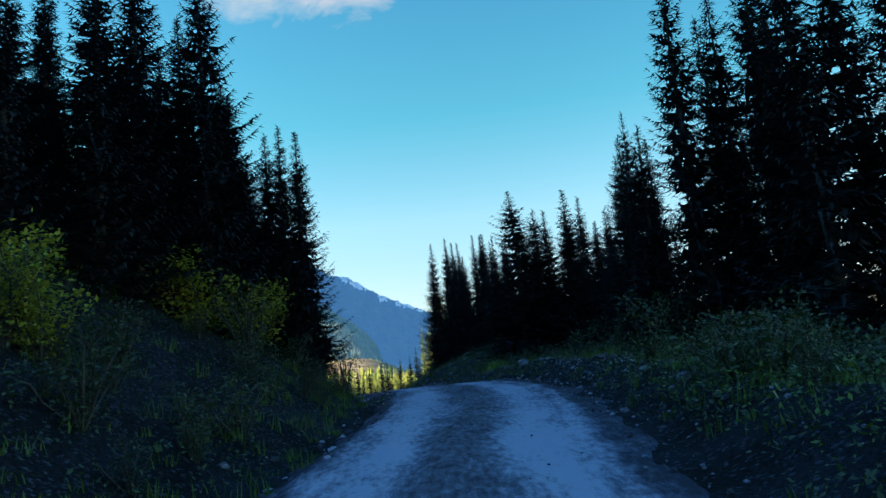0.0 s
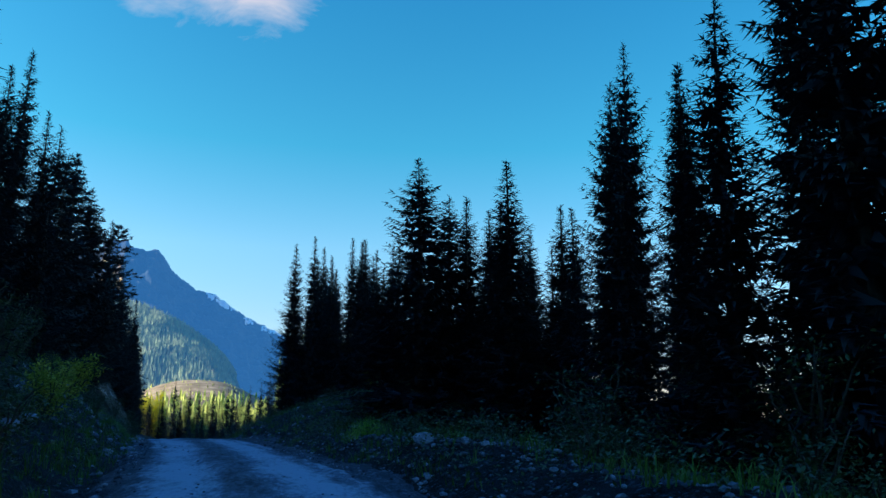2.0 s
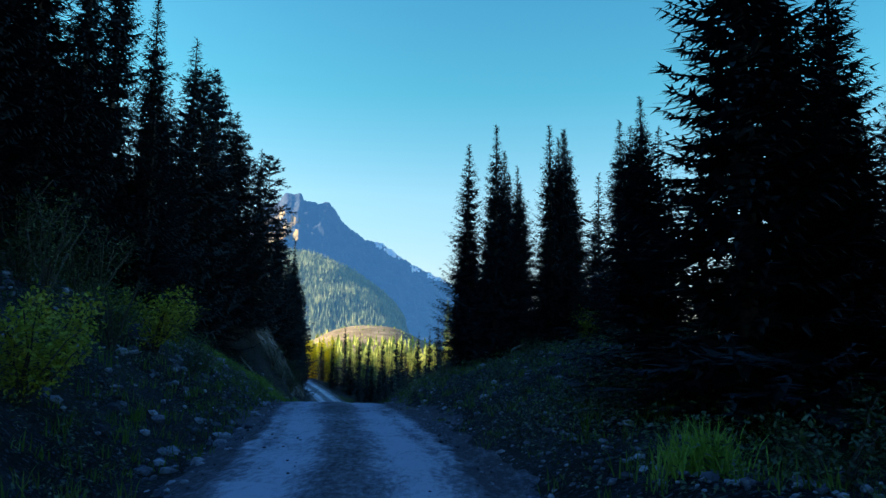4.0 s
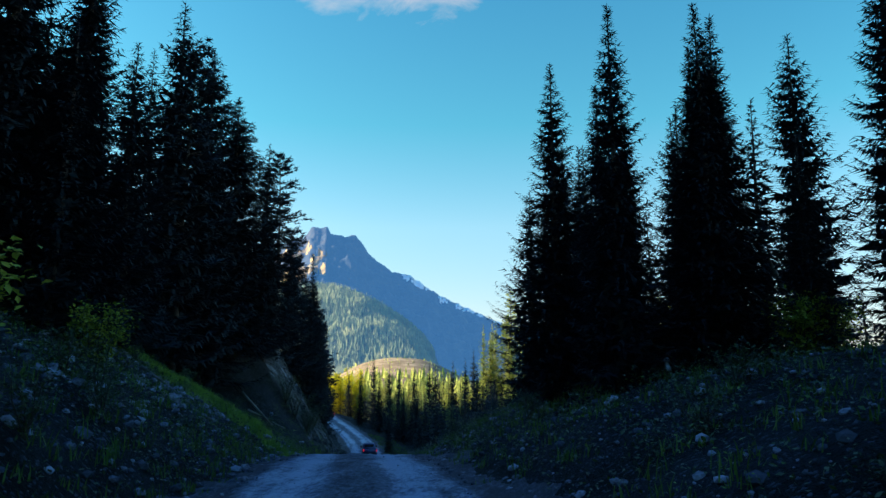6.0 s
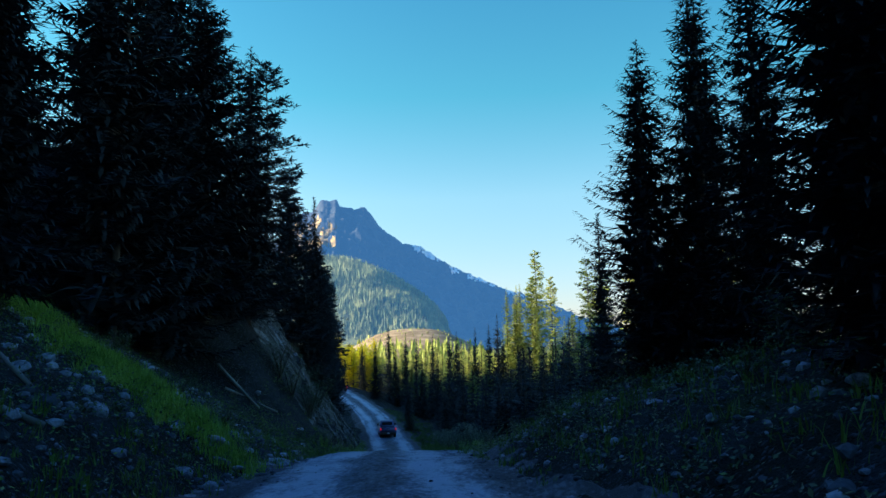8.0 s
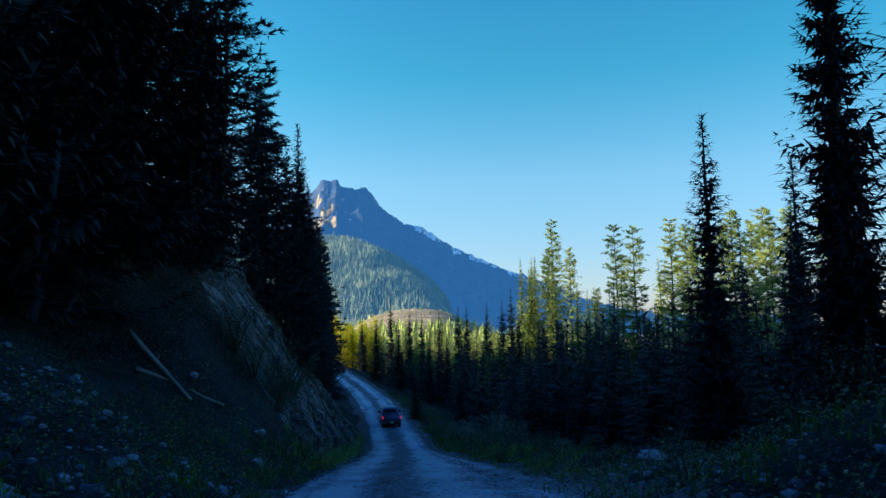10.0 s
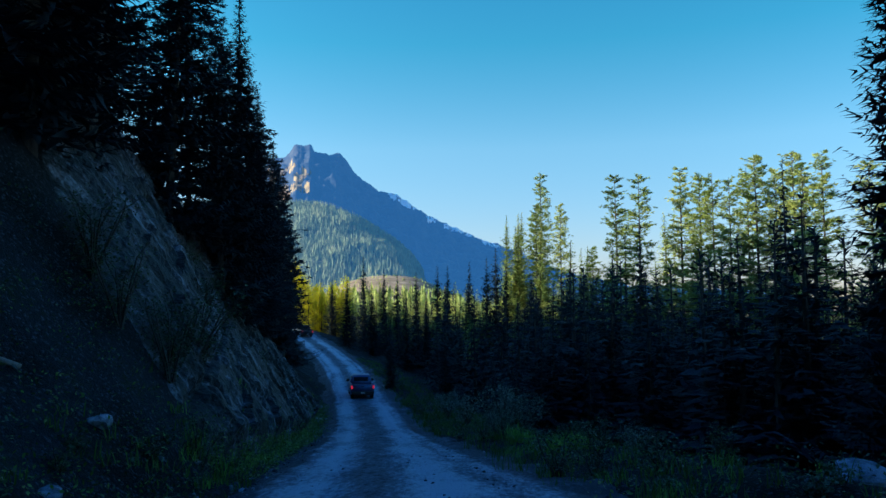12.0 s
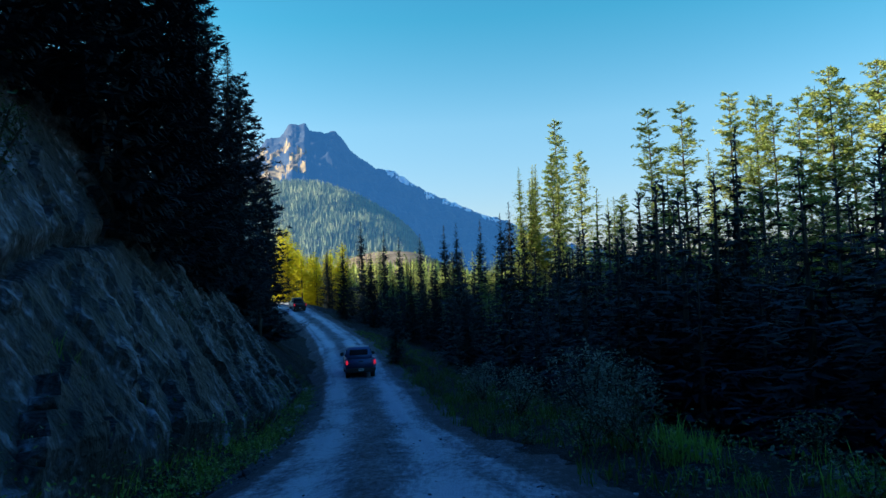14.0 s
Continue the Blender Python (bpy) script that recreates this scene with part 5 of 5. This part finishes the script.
low = []
for i in range(2300):
    y = grng.uniform(1, 62)
    e = grng.uniform(1.2, 12)
    low.append((float(road_x(y)) - HALF - e, y, grng.uniform(.2, .9), 15))
for i in range(1700):
    y = grng.uniform(2, 50)
    e = abs(grng.gauss(3.0, 2.0)) + 0.7
    low.append((float(road_x(y)) + HALF + e, y, grng.uniform(.15, .8), 16))
for i in range(1300):
    y = grng.uniform(46, 97)
    e = grng.uniform(1.2, 11)
    low.append((float(road_x(y)) + HALF + e, y, grng.uniform(.1, .55), 22))
for i in range(1000):
    y = grng.uniform(58, 104)
    e = grng.uniform(1.2, 14)
    low.append((float(road_x(y)) - HALF - e, y, grng.uniform(.1, .5), 20))
for i in range(700):
    y = grng.uniform(95, 165)
    e = grng.uniform(1.6, 9)
    low.append((float(road_x(y)) + HALF + e, y, grng.uniform(.15, .7), 18))
undergrowth("undergrowth", low, LEAF, .08, "low leafy green plants covering the roadside banks")


fresh = []
for i in range(300):                                   # first berm
    y = grng.uniform(4, 18)
    fresh.append((float(road_x(y)) + HALF + grng.uniform(1.0, 4.2), y, grng.uniform(.15, .7), 14))
for i in range(760):                                   # toe of the cliff
    y = grng.uniform(104, 146)
    e = grng.uniform(.5, 1.9)
    fresh.append((float(road_x(y)) - HALF - e, y, grng.uniform(.2, .5) + .4 * e * grng.random(), 16))
for i in range(300):                                   # foot of the bank before the cliff
    y = grng.uniform(88, 104)
    fresh.append((float(road_x(y)) - HALF - grng.uniform(1.2, 5), y, grng.uniform(.15, .5), 12))
for i in range(1150):                                  # plants scattered over the talus
    y = grng.uniform(60, 90)
    fresh.append((float(road_x(y)) - HALF - grng.uniform(1.2, 13), y, grng.uniform(.1, .45), 11))
for i in range(480):                                   # bank right of the crest
    y = grng.uniform(46, 96)
    fresh.append((float(road_x(y)) + HALF + grng.uniform(1.2, 9), y, grng.uniform(.1, .45), 10))
for i in range(160):                                   # right shoulder below the crest
    y = grng.uniform(97, 150)
    fresh.append((float(road_x(y)) + HALF + grng.uniform(1.2, 5), y, grng.uniform(.1, .45), 10))
undergrowth("fresh_undergrowth", fresh, FRESH, .075, "fresh green low plants on the banks and cliff toe")
# pale flecks whose colour stands for glints off glossy leaves on the banks
glint_spots = []
for i in range(950):
    y = grng.uniform(44, 97)
    glint_spots.append((float(road_x(y)) + HALF + grng.uniform(1.0, 10), y, grng.uniform(.1, .6), 9))
for i in range(600):
    y = grng.uniform(58, 92)
    glint_spots.append((float(road_x(y)) - HALF - grng.uniform(1.0, 13), y, grng.uniform(.1, .4), 8))
undergrowth("dry_undergrowth", glint_spots, PALE, .06, "pale leaf flecks for glints of light on the stony banks")


# ---- dead wood ----
def log(name, a, b, r0, r1, label, stubs=4, seed=1):
    rng = random.Random(seed)
    a, b = Vector(a), Vector(b)
    pts = [a.lerp(b, s) + Vector((rng.uniform(-.03, .03), rng.uniform(-.03, .03), rng.uniform(-.03, .03))) for s in (0, .25, .5, .75, 1)]
    root = new(name)
    V, F = tube(pts, [r0 + (r1 - r0) * s for s in (0, .25, .5, .75, 1)], 8)
    part("stem", V, F, DEAD, root, "", True)
    for i in range(stubs):
        p = a.lerp(b, rng.uniform(.3, .95))
        d = Vector((rng.gauss(0, 1), rng.gauss(0, 1), rng.gauss(0, 1))).normalized()
        V, F = tube([p, p + d * rng.uniform(.2, .5)], [r1 * .5, r1 * .15], 5)
        part("branch_stub", V, F, DEAD, root)
    return tagged(root, label, "log")


def on(x, y, up=0.0):
    return (x, y, float(land(x, y)) + up)


log("log", on(-20.4, 98.6, .25), on(-17.9, 98.0, .15), .09, .06, "bleached fallen log lying on the bank", 4, 1)
log("log", on(-19.6, 97.5, .2), on(-17.4, 99.6, .12), .08, .05, "thin bleached log on the bank", 3, 2)
log("log", on(2.9, 65.8, .3), on(1.9, 61.2, .2), .09, .05, "bleached pole lying on the roadside bank", 3, 3)
log("log", on(5.2, 63.2, .15), on(7.6, 61.4, .2), .10, .06, "grey fallen log among the shrubs", 4, 4)
log("dead_tree", on(7.4, 66.2, 0), (4.9, 66.8, 8.6), .10, .03, "thin leaning dead trunk between the trees", 6, 5)
log("dead_tree", on(9.0, 62.0, 0), (7.6, 63.0, 7.4), .09, .03, "thin leaning dead trunk between the trees", 6, 6)
log("log", on(-13.2, 67.0, .15), on(-11.4, 69.2, .1), .07, .05, "short grey log on the talus", 2, 7)
log("log", on(-15.8, 73.0, .15), on(-13.2, 71.6, .1), .06, .04, "short grey log on the talus", 2, 8)
log("log", on(5.4, 44.0, .15), on(8.4, 42.2, .2), .10, .07, "grey fallen log under the trees", 3, 9)


# ---- pickup trucks ahead on the road ----
def solid(bm_fn, bevel=0.0, seg=2):
    bm = bmesh.new()
    bm_fn(bm)
    if bevel:
        bmesh.ops.bevel(bm, geom=[e for e in bm.edges if e.calc_face_angle(0) > 0.5], offset=bevel, segments=seg, affect="EDGES", clamp_overlap=True)
    bmesh.ops.recalc_face_normals(bm, faces=bm.faces)
    V = [v.co.copy() for v in bm.verts]
    bm.verts.index_update()
    F = [tuple(v.index for v in f.verts) for f in bm.faces]
    bm.free()
    return V, F


def side_extrude(profile, half, taper=1.0, z_taper=1.0):
    """A solid from a side view (y, z) drawn across the width; the top narrows by taper above z_taper."""
    def make(bm):
        rows = []
        for sx in (-1, 1):
            rows.append([bm.verts.new((sx * half * (taper if z > z_taper else 1), y, z)) for y, z in profile])
        bm.faces.new(rows[0])
        bm.faces.new(rows[1][::-1])
        n = len(profile)
        for i in range(n):
            j = (i + 1) % n
            bm.faces.new((rows[0][i], rows[1][i], rows[1][j], rows[0][j]))
    return make


def boxed(x0, x1, y0, y1, z0, z1):
    def make(bm):
        bmesh.ops.create_cube(bm, size=1)
        for v in bm.verts:
            v.co = Vector(((x0 + x1) / 2 + v.co.x * (x1 - x0), (y0 + y1) / 2 + v.co.y * (y1 - y0), (z0 + z1) / 2 + v.co.z * (z1 - z0)))
    return make


def ring(cx, cy, cz, r0, r1, w, n=20):
    """A wheel ring about the x axis, from radius r0 to r1."""
    V, F = [], []
    prof = [(-w / 2, r0), (-w / 2, r1 * .96), (-w * .35, r1), (w * .35, r1), (w / 2, r1 * .96), (w / 2, r0)]
    for k in range(n):
        a = 2 * math.pi * k / n
        for dx, r in prof:
            V.append(Vector((cx + dx, cy + r * math.cos(a), cz + r * math.sin(a))))
    m = len(prof)
    for k in range(n):
        o, q = k * m, ((k + 1) % n) * m
        for j in range(m):
            F.append((o + j, o + (j + 1) % m, q + (j + 1) % m, q + j))
    return V, F


def pickup(paint, label):
    root = new("pickup_truck")
    body = part("body", *solid(side_extrude([(-2.85, .55), (-2.85, 1.08), (-.55, 1.10), (-.45, 1.12), (1.25, 1.14), (2.75, 1.02), (2.88, .85), (2.88, .50), (2.3, .42), (-2.2, .42)], .98), .05), paint, root, "", True)
    part("bed_floor", *solid(boxed(-.80, .80, -2.70, -.66, 1.085, 1.12), .01), DARKTRIM, root)
    for sx in (-1, 1):
        part("bed_side", *solid(boxed(sx * .98 if sx < 0 else .86, sx * .86 if sx < 0 else .98, -2.84, -.62, 1.05, 1.30), .03), paint, root, "", True)
    cab = part("cab", *solid(side_extrude([(-.62, 1.06), (-.50, 1.42), (-.38, 1.84), (-.15, 1.91), (.75, 1.90), (1.0, 1.82), (1.62, 1.10)], .92, .80, 1.5), .05), paint, root, "", True)
    gate = part("tailgate", *solid(boxed(-.84, .84, -2.91, -2.80, .74, 1.31), .025), paint, root, "", True)
    part("handle", *solid(boxed(-.14, .14, -2.93, -2.91, 1.14, 1.21), .008), DARKTRIM, gate)
    part("rear_window", *solid(boxed(-.62, .62, -.52, -.47, 1.36, 1.74), .01), GLASS, cab, "dark tinted glass")
    for sx in (-1, 1):
        part("side_window", *solid(boxed(min(sx * .80, sx * .86), max(sx * .80, sx * .86), -.25, .95, 1.36, 1.72), .02), GLASS, cab, "dark tinted glass")
        part("tail_light", *solid(boxed(min(sx * .85, sx * .985), max(sx * .85, sx * .985), -2.93, -2.80, .96, 1.24), .02), TAIL, root, "glowing red tail light")
        part("mirror", *solid(boxed(min(sx * .98, sx * 1.22), max(sx * .98, sx * 1.22), 1.05, 1.20, 1.22, 1.46), .03), DARKTRIM, root)
        for wy in (-1.75, 1.85):
            tyre = part("tyre", *ring(sx * .84, wy, .40, .25, .40, .27), RUBBER, root, "", True)
            part("rim", *ring(sx * .86, wy, .40, .05, .25, .20), RIM, tyre, "grey alloy rim", True)
    part("bumper", *solid(boxed(-.95, .95, -3.02, -2.86, .50, .72), .03), DARKTRIM, root, "dark step bumper")
    plate = part("licence_plate", *solid(boxed(-.16, .16, -3.035, -3.018, .56, .70), .004), PLATE, root, "white plate")
    part("plate_bar", *solid(boxed(-.12, .12, -3.042, -3.036, .61, .65), .002), DARKTRIM, plate)
    part("underbody", *solid(boxed(-.72, .72, -2.4, 2.4, .34, .46), .02), DARKTRIM, root)
    return tagged(root, label, "truck", group="trucks on the road")


def simple(name, color, rough, metal=0.0, emit=None, coat=0.0):
    m = bpy.data.materials.new(name)
    m.use_nodes = True
    b = m.node_tree.nodes["Principled BSDF"]
    b.inputs["Base Color"].default_value = (*color, 1)
    b.inputs["Roughness"].default_value, b.inputs["Metallic"].default_value = rough, metal
    b.inputs["Coat Weight"].default_value = coat
    if emit:
        b.inputs["Emission Color"].default_value, b.inputs["Emission Strength"].default_value = (*emit[0], 1), emit[1]
    return m


DARKTRIM = simple("black_plastic", (.02, .02, .022), .6)
GLASS = simple("tinted_glass", (.012, .014, .016), .06)
TAIL = simple("tail_light_red", (.5, .02, .02), .3, emit=((1, .03, .09), .2))
RUBBER = simple("tyre_rubber", (.02, .02, .02), .9)
RIM = simple("alloy", (.35, .36, .38), .35, .9)
PLATE = simple("plate_white", (.75, .75, .75), .5)
BLUE_PAINT = material("dusty_blue_paint", [(.035, .07, .17), (.055, .10, .22), (.12, .15, .22)], .8, 10, .35, 0, .7, metal=.2)
DARK_PAINT = material("dusty_black_paint", [(.02, .022, .028), (.035, .038, .045), (.08, .08, .085)], .8, 10, .35, 0, .7, metal=.2)


def park(truck, y, lane=0.0):
    dx, dz = float(road_x(y + 2) - road_x(y - 2)) / 4, float(road_z(y + 2) - road_z(y - 2)) / 4
    truck.matrix_basis = Matrix.Translation((float(road_x(y)) + lane, y, float(road_z(y)) + 0.055)) @ Matrix.Rotation(-math.atan(dx), 4, "Z") @ Matrix.Rotation(math.atan(dz), 4, "X")


park(pickup(BLUE_PAINT, "dusty dark blue pickup truck with glowing tail lights"), 154.0)
park(pickup(DARK_PAINT, "dark pickup truck far ahead on the road bend"), 222.0)


# ---- cloud ----
def cloud_material():
    m = bpy.data.materials.new("thin_cloud")
    m.use_nodes = True
    N, L = m.node_tree.nodes, m.node_tree.links
    N.remove(N["Principled BSDF"])
    co = N.new("ShaderNodeTexCoord")
    n = N.new("ShaderNodeTexNoise")
    n.inputs["Scale"].default_value, n.inputs["Detail"].default_value, n.inputs["Roughness"].default_value = 3.2, 7, .6
    L.new(co.outputs["Generated"], n.inputs["Vector"])
    g = N.new("ShaderNodeTexGradient")
    g.gradient_type = "SPHERICAL"
    mp = N.new("ShaderNodeMapping")
    mp.inputs["Location"].default_value, mp.inputs["Scale"].default_value = (-1.0, 0, -1.1), (2.0, 0, 2.0)
    L.new(co.outputs["Generated"], mp.inputs["Vector"])
    L.new(mp.outputs[0], g.inputs["Vector"])
    add = N.new("ShaderNodeMath")
    L.new(n.outputs["Fac"], add.inputs[0])
    L.new(g.outputs["Fac"], add.inputs[1])
    r = N.new("ShaderNodeMapRange")
    r.inputs["From Min"].default_value, r.inputs["From Max"].default_value = .80, 1.36
    r.inputs["To Max"].default_value = .9
    L.new(add.outputs[0], r.inputs["Value"])
    em, tr, mx = N.new("ShaderNodeEmission"), N.new("ShaderNodeBsdfTransparent"), N.new("ShaderNodeMixShader")
    em.inputs["Color"].default_value, em.inputs["Strength"].default_value = (1, .90, .94, 1), .34
    L.new(r.outputs[0], mx.inputs[0])
    L.new(tr.outputs[0], mx.inputs[1])
    L.new(em.outputs[0], mx.inputs[2])
    L.new(mx.outputs[0], N["Material Output"].inputs["Surface"])
    return m


CU, CW = np.meshgrid(np.linspace(-0.36, 0.10, 12), np.linspace(0.47, 0.72, 8))
cloud = grid_mesh("cloud", CU * 2600, 2600 + 40 * wave(CU, CW, 9, 2), CW * 2600, cloud_material())
cloud.visible_shadow = False
tagged(cloud, "small thin white cloud high over the valley", "cloud", kind="structure")
